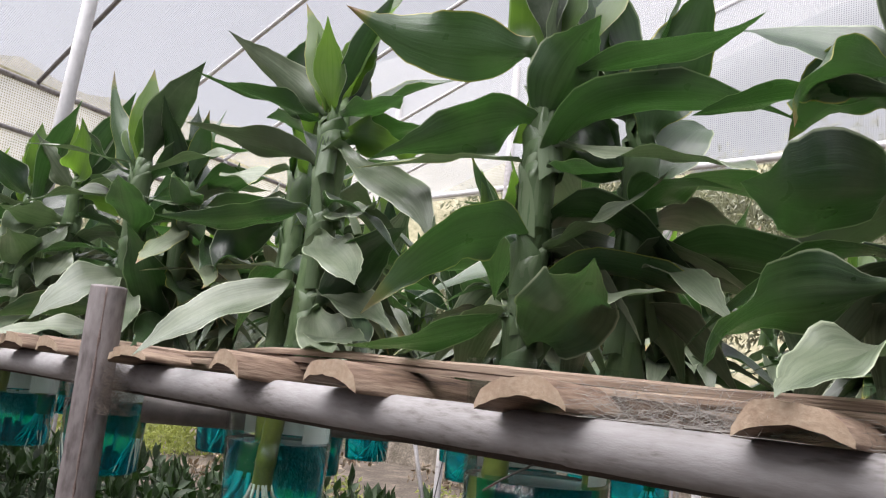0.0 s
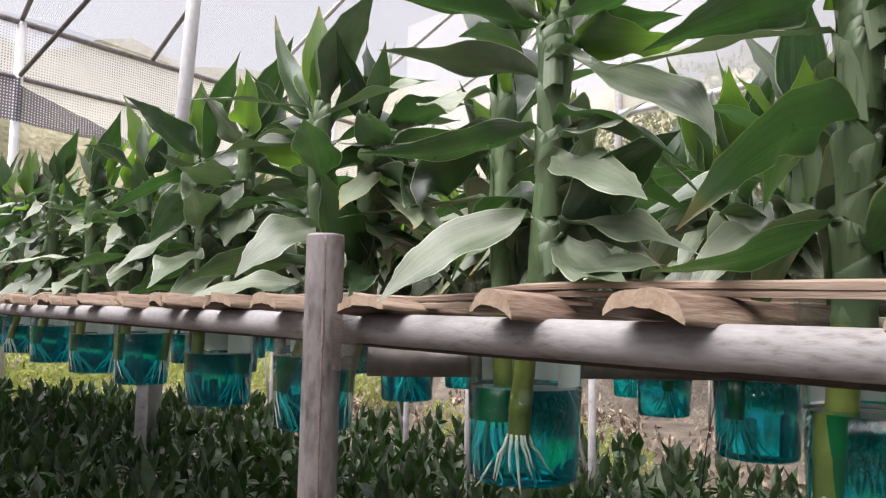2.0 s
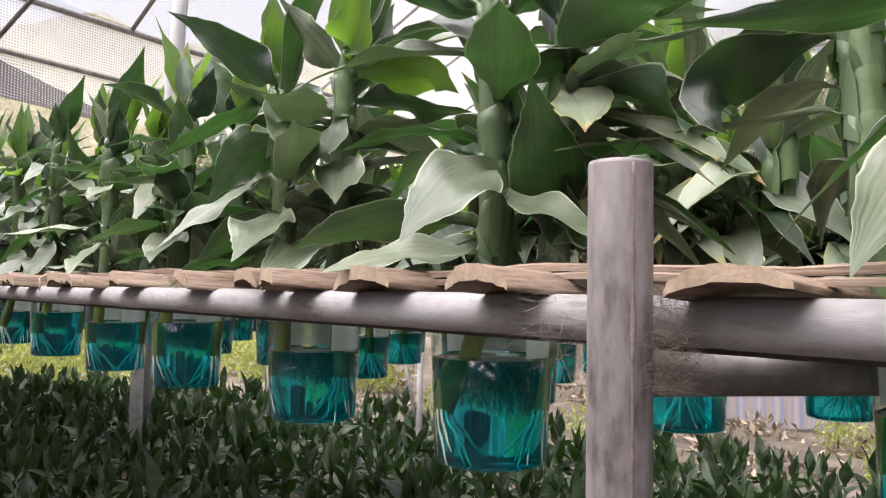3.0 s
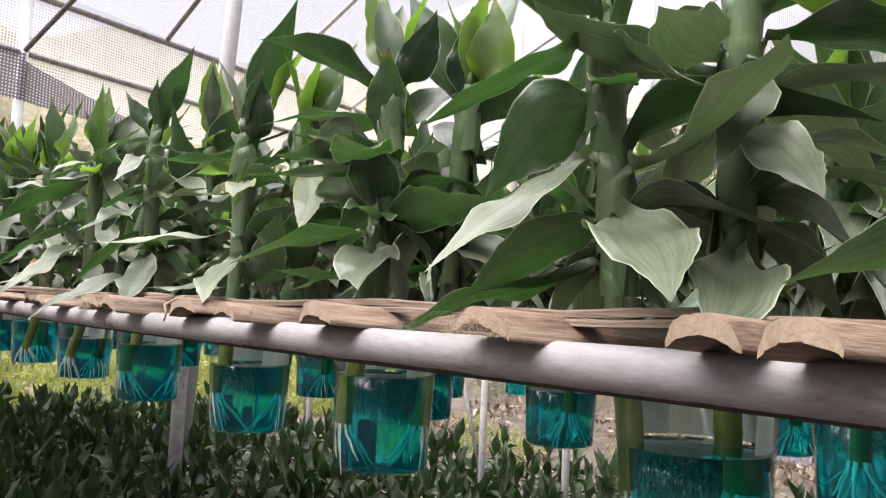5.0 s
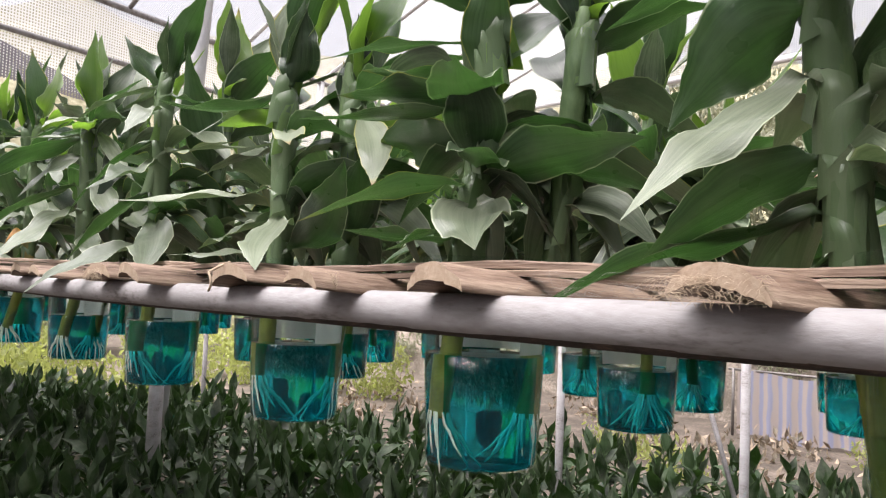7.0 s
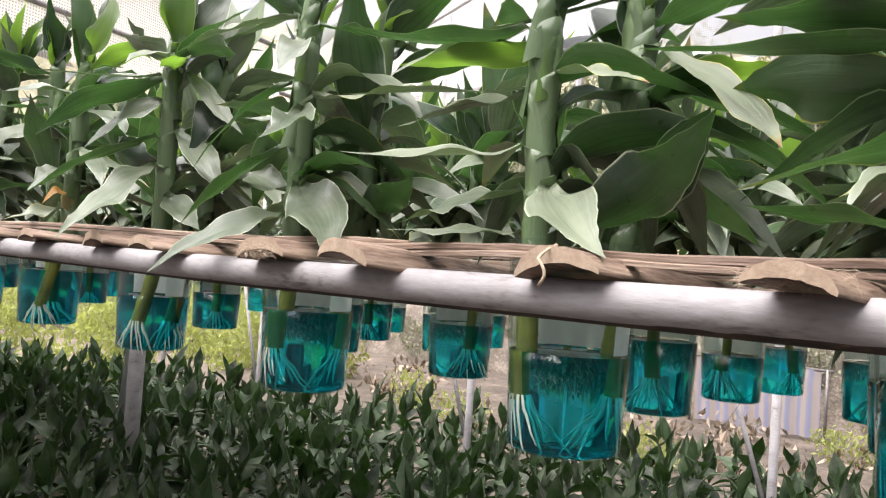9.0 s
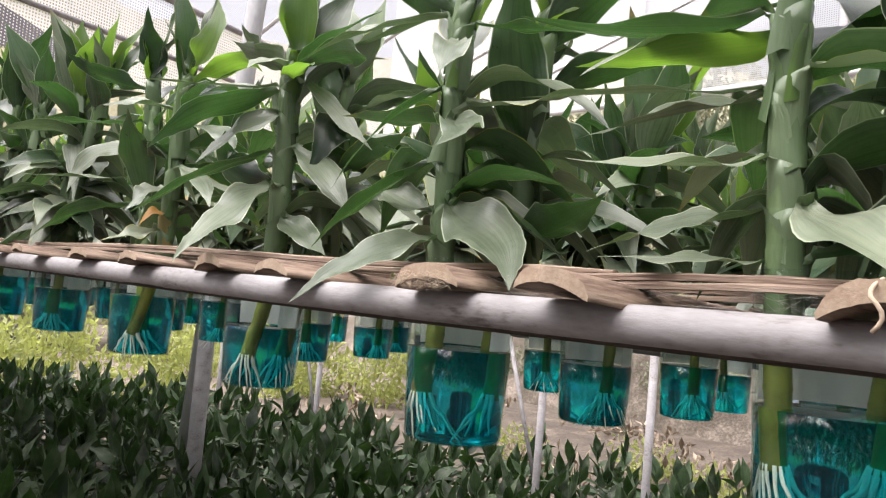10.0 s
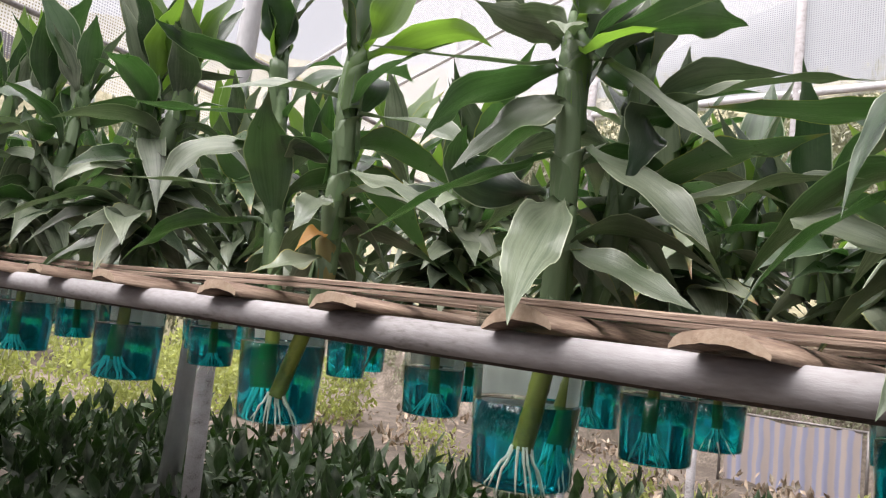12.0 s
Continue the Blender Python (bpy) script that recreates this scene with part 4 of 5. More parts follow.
blade(cane, 1.294, (-1.202, 0.465, 1.274), (-1.176, 0.400, 1.250), 0.060, 50, "p")
blade(cane, 1.422, (-1.208, 0.490, 1.378), (-1.204, 0.450, 1.335), 0.035, 40, "p")
blade(cane, 1.452, (-1.141, 0.540, 1.446), (-1.083, 0.550, 1.419), 0.050, -50, "y")
blade(cane, 1.427, (-1.147, 0.540, 1.417), (-1.064, 0.550, 1.399), 0.045, -30, "g")
blade(cane, 1.374, (-1.195, 0.499, 1.353), (-1.154, 0.468, 1.318), 0.050, 40, "p")
blade(cane, 1.422, (-1.239, 0.480, 1.420), (-1.226, 0.430, 1.424), 0.050, -50, "p")
plant = front_plant(-1.576)
cane = stem(plant, (-1.589, 0.488), (-1.585, 0.505, 1.290), (-1.565, 0.505, 1.480), 318)
blade(cane, 1.397, (-1.564, 0.492, 1.444), (-1.544, 0.480, 1.489), 0.043, -70, "g")
blade(cane, 1.332, (-1.564, 0.483, 1.374), (-1.567, 0.460, 1.413), 0.052, -70, "g")
blade(cane, 1.332, (-1.504, 0.502, 1.343), (-1.425, 0.500, 1.345), 0.048, -55, "g")
blade(cane, 1.320, (-1.598, 0.452, 1.320), (-1.667, 0.398, 1.291), 0.030, -20, "g")
blade(cane, 1.300, (-1.587, 0.463, 1.284), (-1.588, 0.420, 1.269), 0.030, -25, "g")
blade(cane, 1.380, (-1.662, 0.478, 1.387), (-1.753, 0.450, 1.392), 0.026, -12, "g")
blade(cane, 1.432, (-1.663, 0.483, 1.447), (-1.746, 0.460, 1.445), 0.020, -8, "g")
blade(cane, 1.447, (-1.626, 0.473, 1.495), (-1.717, 0.440, 1.526), 0.040, -40, "g")
blade(cane, 1.468, (-1.603, 0.512, 1.517), (-1.617, 0.520, 1.582), 0.035, 70, "y")
blade(cane, 1.457, (-1.543, 0.512, 1.487), (-1.529, 0.520, 1.530), 0.040, -60, "g")
blade(cane, 1.311, (-1.552, 0.473, 1.296), (-1.514, 0.440, 1.271), 0.062, 60, "p")
blade(cane, 1.390, (-1.639, 0.482, 1.401), (-1.709, 0.460, 1.408), 0.040, -30, "g")
blade(cane, 1.388, (-1.555, 0.463, 1.389), (-1.518, 0.420, 1.395), 0.060, -60, "g")
blade(cane, 1.362, (-1.659, 0.512, 1.371), (-1.724, 0.520, 1.376), 0.055, -60, "g")
blade(cane, 1.401, (-1.627, 0.487, 1.416), (-1.693, 0.470, 1.429), 0.030, -15, "g")
blade(cane, 1.282, (-1.631, 0.478, 1.284), (-1.681, 0.450, 1.291), 0.024, -20, "g")
blade(cane, 1.333, (-1.544, 0.468, 1.339), (-1.513, 0.430, 1.337), 0.050, -50, "g")
cane = stem(plant, (-1.560, 0.537), (-1.546, 0.560, 1.281), (-1.524, 0.560, 1.466), 319)
blade(cane, 1.449, (-1.521, 0.555, 1.487), (-1.514, 0.550, 1.538), 0.050, -70, "g")
blade(cane, 1.454, (-1.500, 0.565, 1.494), (-1.507, 0.570, 1.551), 0.045, 70, "y")
plant = front_plant(-1.832)
cane = stem(plant, (-1.852, 0.488), (-1.862, 0.505, 1.275), (-1.870, 0.505, 1.470), 321)
blade(cane, 1.310, (-1.810, 0.458, 1.288), (-1.744, 0.410, 1.255), 0.054, 55, "p")
blade(cane, 1.308, (-1.930, 0.489, 1.298), (-1.997, 0.473, 1.277), 0.034, 25, "p")
blade(cane, 1.272, (-1.906, 0.463, 1.274), (-1.948, 0.420, 1.270), 0.025, 15, "p")
blade(cane, 1.341, (-1.900, 0.428, 1.327), (-1.925, 0.351, 1.319), 0.028, 15, "p")
blade(cane, 1.383, (-1.943, 0.495, 1.378), (-2.020, 0.484, 1.365), 0.034, 25, "p")
blade(cane, 1.439, (-1.954, 0.473, 1.433), (-2.046, 0.440, 1.453), 0.028, -15, "g")
blade(cane, 1.397, (-1.796, 0.467, 1.386), (-1.733, 0.430, 1.363), 0.032, 25, "p")
blade(cane, 1.275, (-1.769, 0.488, 1.303), (-1.708, 0.470, 1.354), 0.055, -70, "g")
blade(cane, 1.387, (-1.956, 0.478, 1.391), (-2.049, 0.450, 1.393), 0.020, 10, "p")
blade(cane, 1.419, (-1.933, 0.512, 1.428), (-2.052, 0.520, 1.436), 0.040, -40, "y")
blade(cane, 1.444, (-1.844, 0.502, 1.482), (-1.833, 0.500, 1.535), 0.050, -60, "g")
cane = stem(plant, (-1.819, 0.539), (-1.814, 0.550, 1.278), (-1.809, 0.550, 1.476), 322)
blade(cane, 1.283, (-1.766, 0.525, 1.325), (-1.726, 0.500, 1.362), 0.052, -70, "g")
blade(cane, 1.426, (-1.719, 0.510, 1.372), (-1.667, 0.470, 1.326), 0.035, 30, "p")
blade(cane, 1.416, (-1.809, 0.550, 1.460), (-1.809, 0.550, 1.528), 0.045, -70, "g")
blade(cane, 1.464, (-1.951, 0.510, 1.444), (-2.009, 0.470, 1.409), 0.030, 15, "p")
blade(cane, 1.435, (-1.753, 0.535, 1.445), (-1.688, 0.520, 1.445), 0.035, -20, "g")
blade(cane, 1.392, (-1.742, 0.555, 1.395), (-1.707, 0.560, 1.402), 0.040, -40, "y")
plant = front_plant(-2.148)
cane = stem(plant, (-2.161, 0.488), (-2.176, 0.505, 1.286), (-2.175, 0.505, 1.520), 324)
blade(cane, 1.316, (-2.084, 0.461, 1.290), (-2.016, 0.418, 1.245), 0.062, 55, "p")
blade(cane, 1.495, (-2.266, 0.478, 1.495), (-2.358, 0.450, 1.470), 0.026, 15, "p")
blade(cane, 1.431, (-2.207, 0.455, 1.392), (-2.215, 0.404, 1.322), 0.024, -12, "g")
blade(cane, 1.285, (-2.172, 0.428, 1.270), (-2.182, 0.350, 1.222), 0.040, 35, "p")
blade(cane, 1.361, (-2.240, 0.466, 1.325), (-2.276, 0.427, 1.268), 0.026, -15, "g")
blade(cane, 1.496, (-2.245, 0.502, 1.540), (-2.320, 0.500, 1.601), 0.050, -60, "g")
blade(cane, 1.395, (-2.099, 0.438, 1.372), (-2.052, 0.370, 1.340), 0.044, 45, "p")
blade(cane, 1.409, (-2.076, 0.508, 1.408), (-1.983, 0.510, 1.407), 0.030, 18, "p")
blade(cane, 1.322, (-2.097, 0.487, 1.343), (-2.008, 0.470, 1.323), 0.035, -20, "g")
blade(cane, 1.472, (-2.146, 0.467, 1.452), (-2.120, 0.430, 1.418), 0.038, 45, "p")
blade(cane, 1.486, (-2.074, 0.502, 1.466), (-1.998, 0.500, 1.445), 0.018, -6, "g")
blade(cane, 1.490, (-2.194, 0.512, 1.525), (-2.227, 0.520, 1.579), 0.040, -70, "g")
blade(cane, 1.404, (-2.231, 0.502, 1.405), (-2.342, 0.500, 1.421), 0.035, -25, "g")
blade(cane, 1.310, (-2.245, 0.508, 1.328), (-2.275, 0.510, 1.339), 0.045, 50, "p")
cane = stem(plant, (-2.147, 0.542), (-2.146, 0.570, 1.305), (-2.129, 0.570, 1.517), 325)
blade(cane, 1.491, (-2.118, 0.575, 1.543), (-2.128, 0.580, 1.620), 0.050, 70, "y")
blade(cane, 1.289, (-2.073, 0.535, 1.307), (-2.001, 0.500, 1.323), 0.045, -60, "g")
blade(cane, 1.353, (-2.129, 0.535, 1.447), (-2.101, 0.500, 1.541), 0.060, -80, "g")
blade(cane, 1.331, (-2.151, 0.520, 1.340), (-2.141, 0.470, 1.324), 0.040, -30, "g")
plant = front_plant(-2.48)
cane = stem(plant, (-2.462, 0.488), (-2.457, 0.505, 1.267), (-2.452, 0.505, 1.514), 327)
blade(cane, 1.490, (-2.442, 0.502, 1.556), (-2.446, 0.500, 1.638), 0.048, 75, "y")
blade(cane, 1.485, (-2.438, 0.463, 1.487), (-2.411, 0.420, 1.461), 0.036, 35, "p")
blade(cane, 1.482, (-2.505, 0.487, 1.518), (-2.524, 0.470, 1.548), 0.028, -20, "p")
blade(cane, 1.465, (-2.519, 0.438, 1.463), (-2.580, 0.370, 1.463), 0.020, 10, "p")
blade(cane, 1.463, (-2.488, 0.428, 1.430), (-2.479, 0.352, 1.368), 0.040, -45, "g")
blade(cane, 1.434, (-2.474, 0.463, 1.415), (-2.506, 0.420, 1.365), 0.044, 40, "p")
blade(cane, 1.479, (-2.382, 0.518, 1.436), (-2.325, 0.531, 1.389), 0.028, 40, "p")
blade(cane, 1.386, (-2.496, 0.438, 1.361), (-2.558, 0.370, 1.301), 0.026, -18, "g")
blade(cane, 1.353, (-2.425, 0.426, 1.308), (-2.386, 0.348, 1.248), 0.048, 45, "p")
blade(cane, 1.394, (-2.377, 0.509, 1.363), (-2.330, 0.513, 1.315), 0.040, 50, "p")
blade(cane, 1.311, (-2.389, 0.493, 1.295), (-2.323, 0.482, 1.270), 0.040, 50, "p")
blade(cane, 1.487, (-2.394, 0.558, 1.524), (-2.295, 0.610, 1.563), 0.022, 10, "p")
blade(cane, 1.481, (-2.358, 0.502, 1.491), (-2.308, 0.500, 1.477), 0.040, -40, "g")
blade(cane, 1.355, (-2.541, 0.488, 1.375), (-2.536, 0.470, 1.417), 0.050, -70, "g")
blade(cane, 1.491, (-2.488, 0.488, 1.501), (-2.542, 0.470, 1.530), 0.050, -40, "p")
blade(cane, 1.471, (-2.407, 0.482, 1.476), (-2.357, 0.460, 1.470), 0.040, 30, "y")
cane = stem(plant, (-2.462, 0.528), (-2.442, 0.545, 1.269), (-2.415, 0.560, 1.479), 328)
blade(cane, 1.450, (-2.452, 0.555, 1.501), (-2.460, 0.550, 1.568), 0.045, -70, "g")
blade(cane, 1.410, (-2.395, 0.530, 1.423), (-2.398, 0.500, 1.357), 0.050, -50, "g")
blade(cane, 1.438, (-2.313, 0.540, 1.445), (-2.224, 0.520, 1.432), 0.035, 20, "p")
blade(cane, 1.369, (-2.340, 0.540, 1.390), (-2.255, 0.520, 1.400), 0.035, -30, "g")
blade(cane, 1.336, (-2.312, 0.530, 1.362), (-2.227, 0.500, 1.363), 0.040, 30, "p")
plant = front_plant(-2.8)
cane = stem(plant, (-2.776, 0.488), (-2.742, 0.505, 1.286), (-2.727, 0.505, 1.527), 330)
blade(cane, 1.465, (-2.809, 0.478, 1.484), (-2.899, 0.450, 1.485), 0.036, 22, "p")
blade(cane, 1.360, (-2.724, 0.467, 1.347), (-2.708, 0.430, 1.317), 0.040, 45, "p")
blade(cane, 1.318, (-2.736, 0.482, 1.322), (-2.745, 0.465, 1.300), 0.022, 40, "d")
blade(cane, 1.298, (-2.738, 0.458, 1.287), (-2.740, 0.410, 1.273), 0.030, 30, "p")
blade(cane, 1.503, (-2.633, 0.518, 1.529), (-2.564, 0.530, 1.509), 0.035, -40, "y")
blade(cane, 1.515, (-2.678, 0.512, 1.565), (-2.690, 0.520, 1.631), 0.050, 70, "y")
blade(cane, 1.435, (-2.781, 0.502, 1.415), (-2.904, 0.500, 1.450), 0.040, -40, "g")
blade(cane, 1.387, (-2.615, 0.483, 1.362), (-2.536, 0.460, 1.321), 0.030, 30, "p")
blade(cane, 1.447, (-2.595, 0.493, 1.425), (-2.542, 0.480, 1.384), 0.030, 25, "p")
cane = stem(plant, (-2.829, 0.521), (-2.858, 0.530, 1.284), (-2.896, 0.530, 1.559), 331)
blade(cane, 1.331, (-2.850, 0.495, 1.411), (-2.813, 0.460, 1.475), 0.060, -75, "g")
blade(cane, 1.472, (-2.940, 0.460, 1.465), (-3.011, 0.390, 1.470), 0.026, -8, "g")
blade(cane, 1.522, (-2.988, 0.485, 1.555), (-3.047, 0.440, 1.591), 0.040, -50, "g")
blade(cane, 1.337, (-2.951, 0.460, 1.326), (-2.957, 0.390, 1.271), 0.035, -30, "g")
blade(cane, 1.385, (-2.961, 0.445, 1.378), (-2.962, 0.360, 1.370), 0.020, 8, "p")
blade(cane, 1.540, (-2.891, 0.515, 1.592), (-2.880, 0.500, 1.654), 0.050, -70, "g")
blade(cane, 1.419, (-2.985, 0.490, 1.426), (-2.993, 0.450, 1.356), 0.045, 60, "p")
# canes before and after those
for i, (x, top) in enumerate(((0.42, 1.47), (0.13, 1.46), (-3.15, 1.57))):
    dracaena(x, 0.505, top, 17, 700 + i, shoots=((x - 0.05, 0.54, top - 0.02, 15), (x + 0.05, 0.53, top, 14)))
# ---- plants: the rows behind ----
def rise(x):
    """The plants stand taller further along the rack."""
    return 0.11 * min(1.0, max(0.0, -x - 2.1)) - (0.05 if x > -0.5 else 0.0)


for row, (xs, y) in enumerate(((ROW2, 0.86), (ROW3, 1.2), (ROW4, 1.54))):
    for i, x in enumerate(xs):
        r = random.Random(row * 100 + i)
        side = r.choice((-1, 1))
        dracaena(x + r.uniform(-0.018, 0.018), y + r.uniform(-0.012, 0.012), r.uniform(1.41, 1.5) + rise(x), 19, row * 300 + i + 1000, radius=0.009,
                 shoots=((x + side * r.uniform(0.03, 0.09), y + r.uniform(-0.03, 0.06), r.uniform(1.4, 1.49) + rise(x), 16),
                         (x - side * r.uniform(0.08, 0.13), y + r.uniform(-0.06, 0.05), r.uniform(1.37, 1.46) + rise(x), 16))[:3 - (row == 2)], spread=0.95)
for row, y in enumerate((0.5, 0.86, 1.2, 1.54)):
    for i, x in enumerate(FAR):
        r = random.Random(row * 77 + i)
        dracaena(x + 0.07 * (y - 0.5) + 0.01, y, r.uniform(1.42, 1.5) + rise(x), 17, row * 50 + i + 5000, radius=0.009,
                 shoots=((x - 0.06, y + 0.03, r.uniform(1.42, 1.5) + rise(x), 14), (x + 0.1, y + 0.02, r.uniform(1.42, 1.5) + rise(x), 14)) if row < 2 else ())

# ---- ground ----
def ground():
    n = 60
    verts, faces = [], []
    ring = [0.0] + [0.6 * 1.2 ** k for k in range(44)]
    for d in ring:
        for k in range(n):
            q = 2 * math.pi * k / n
            x, y = -2 + d * math.cos(q), 2 + d * math.sin(q)
            verts.append((x, y, 0.03 * noise.noise((x * 0.6, y * 0.6, 0)) + (0.004 * max(0, d - 14))))
    for j in range(len(ring) - 1):
        for k in range(n):
            k2 = (k + 1) % n
            faces.append((j * n + k, j * n + k2, (j + 1) * n + k2, (j + 1) * n + k))
    return thing("ground", "bare trodden brown earth", "ground", kind="structure", me=mesh_of("ground", verts, faces, SOIL))


ground()


# ---- the bed of young plants below ----
def crop_bed():
    rnd = random.Random(3)
    verts, faces, uvs = [], [], []
    blades = []
    for i in range(36):
        kind = i % 3
        if kind == 0:
            tip, arch = (rnd.uniform(0.02, 0.045), 0, rnd.uniform(0.1, 0.14)), 0.03
        elif kind == 1:
            tip, arch = (rnd.uniform(0.08, 0.11), 0, rnd.uniform(0.035, 0.085)), 0.14
        else:
            tip, arch = (rnd.uniform(0.1, 0.135), 0, rnd.uniform(-0.05, 0.02)), 0.24
        blades.append(leaf_geo(tip, rnd.uniform(0.04, 0.056), arch, 0.3, rnd.uniform(-35, 35), 0.06, i, 0, 0.3, 7))
    y = 0.45
    while y < 3.75:
        x = 1.6
        while x > -7.6 and y < 3.6 + 0.3 * min(0.0, x + 3.2):
            px, py = x + rnd.uniform(-0.06, 0.06), y + rnd.uniform(-0.06, 0.06)
            top = 0.505 + 0.06 * noise.noise((px * 1.3, py * 1.3, 4)) + rnd.uniform(-0.1, 0.06)
            turn, size = rnd.uniform(0, 360), rnd.uniform(0.85, 1.25)
            for k in range(11):
                turn += 137 + rnd.uniform(-25, 25)
                t = k / 10
                bv, bf, bu = blades[3 * rnd.randrange(12) + (0 if t > 0.72 else 1 if t > 0.4 else 2)]
                m = pose(px, py, top - 0.2 * (1 - t), rnd.uniform(-14, 14), rnd.uniform(-14, 14), turn) @ Matrix.Scale(size * rnd.uniform(0.9, 1.15), 4)
                o = len(verts)
                verts += [m @ q for q in bv]
                faces += [tuple(j + o for j in q) for q in bf]
                uvs += bu
            x -= 0.14
        y += 0.14
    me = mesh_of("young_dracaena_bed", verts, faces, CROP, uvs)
    return thing("young_dracaena_bed", "dense bed of dark green young dracaenas growing from the ground", "plants", kind="stuff", me=me)


crop_bed()

# ---- the shade house ----
D, N = Vector((-0.271, 0.962, 0)), Vector((0.962, 0.271, 0))
CORNER = Vector((-9.157, 3.02, 0))
UPPER, LOWER, SLOPE = 3.96, 3.41, 0.29


def wall_at(d, z):
    return tuple(CORNER + D * d + Vector((0, 0, z)))


house = thing("shade_house_frame", "steel frame of a net-covered shade house", "shade house", kind="structure")
tube("eave_beam", [wall_at(d, UPPER) for d in (-9, -3, 0, 3, 7)], 0.032, STEEL, house, 10)
tube("lower_rail", [wall_at(d, LOWER) for d in (-9, -3, 0, 3, 7)], 0.026, STEEL, house, 10)
for d in (-5.84, -4.38, -2.92, -1.46, 0.0, 1.5, 2.95, 4.4, 5.85):
    x, y, z = wall_at(d, UPPER)
    tube("rafter", [(x, y, z + 0.02), (x + 9, y, z + 9 * SLOPE)], 0.024, STEEL_DARK if d < 1 else STEEL_PALE, house, 8)
for d in (-5.84, -1.46, 2.95, 5.85):
    tube("wall_post", [wall_at(d, 0), wall_at(d, UPPER)], 0.045, STEEL_PALE, house, 10)
tube("tall_post", [(-4.92, 1.69, 0), (-4.74, 1.9, 5.4)], 0.042, STEEL_PALE, house, 14, "pale galvanised roof post")
mid_post = thing("steel_stake_post", "grey steel post standing in the plant bed", "post")
tube("shaft", [(-4.4, 1.48, 0), (-4.4, 1.48, 1.2)], 0.03, STEEL, mid_post, 14)
far_rack = thing("far_rack", "thin steel rack frame with slanting braces behind the bed", "rack")
for x in (-1.3, -2.45, -3.24, -3.75, -5.32, -6.4):
    tube("stake", [(x, 2.68, 0), (x, 2.68, 1.17)], 0.016, STEEL, far_rack, 10)
for x in (-2.45, -3.75, -5.32):
    tube("brace", [(x, 2.68, 0.5), (x - 0.22, 2.68, 1.15)], 0.009, STEEL, far_rack, 8)
tube("rail", [(0, 2.68, 1.17), (-7, 2.68, 1.17)], 0.014, STEEL, far_rack, 10)
x, y, z = wall_at(-1.46, LOWER)
tube("brace_cable", [(x, y, z), (x + 4.5, y + 1.43, z + 2.42)], 0.022, STEEL_DARK, house, 8)
tube("back_eave_beam", [(-14, 10, 4.42), (6, 10, 4.42)], 0.05, STEEL_PALE, house, 10)
for x in (-11.0, -8.2, -5.3, -2.4, 0.5, 3.4):
    tube("back_wall_post", [(x, 10, 0), (x, 10, 6.5)], 0.06, STEEL, house, 10)

roof0 = [wall_at(-9, UPPER + 0.08), wall_at(7.2, UPPER + 0.08)]
sheet("roof_net", [roof0[0], roof0[1], (roof0[1][0] + 9, roof0[1][1], UPPER + 9 * SLOPE), (roof0[0][0] + 9, roof0[0][1], UPPER + 9 * SLOPE)], 24, 16, NET_DIMMED, 0.05,
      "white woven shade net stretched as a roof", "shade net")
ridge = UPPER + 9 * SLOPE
sheet("roof_net_far_side", [(roof0[1][0] + 9, roof0[1][1], ridge), (roof0[0][0] + 9, roof0[0][1], ridge), (16, -6, 5.0), (16, 12, 5.0)], 16, 16, NET_DIMMED, 0.05,
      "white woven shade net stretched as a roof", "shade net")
sheet("wall_net", [wall_at(-9, LOWER), wall_at(7.2, LOWER), wall_at(7.2, UPPER), wall_at(-9, UPPER)], 10, 2, NET_BRIGHTENED, 0, "white shade net hung between two rails", "shade net")
sheet("wall_net_lower", [wall_at(-9, 3.0), wall_at(7.2, 2.98), wall_at(7.2, LOWER), wall_at(-9, LOWER)], 20, 2, NET_BRIGHTENED, 0.015, "white shade net hanging loose under the rail", "shade net")
inward = N * 0.05
sheet("wall_net_dark", [Vector(wall_at(d, z)) + inward for d, z in ((-9, 2.97), (-1.46, 2.97), (-1.46, 3.4), (-9, 3.4))], 8, 2, NET_GREY, 0.01, "dark grey shade net hanging under the rail", "shade net")
sheet("torn_net_flap", [Vector(wall_at(d, z)) + inward for d, z in ((-1.46, 2.97), (0.0, 2.92), (-0.02, 2.95), (-1.46, 3.33))], 10, 4, NET_GREY, 0.01, "torn dark net flap sagging from the rail", "shade net")
sheet("back_wall_net", [(-14, 10.06, 4.36), (6, 10.06, 4.36), (6, 10.06, 7.4), (-14, 10.06, 7.4)], 20, 4, NET_BRIGHTENED, 0.03, "white shade net closing the back of the house", "shade net")

# two unseen nets, added to keep low side light off the plants
sheet("near_light_blocker", [(-16, -2.2, 0), (9, -2.2, 0), (9, -2.2, 3.6), (-16, -2.2, 3.6)], 24, 4, NET_BLOCKER, 0.03, "unseen grey net added to hold back light from the near side", "shade net")
sheet("end_light_blocker", [(6.5, -2.2, 0), (6.5, 10, 0), (6.5, 10, 3.6), (6.5, -2.2, 3.6)], 12, 4, NET_BLOCKER, 0.03, "unseen grey net added to hold back light from the end", "shade net")


# ---- what lies behind: earth bank, shrubs, trees, sheets ----
BANK = mottled("earth_bank", [(0.33, (0.06, 0.05, 0.035)), (0.5, (0.13, 0.108, 0.085)), (0.68, (0.29, 0.24, 0.2))], 4, 0.95, 0.8, 0.02)
SHRUB = leaf_material("shrub_leaf", (0.14, 0.16, 0.045), (0.37, 0.395, 0.14), (0.46, 0.51, 0.13), 0.42, 0.5, 0.0, dry=0.0, island=True)
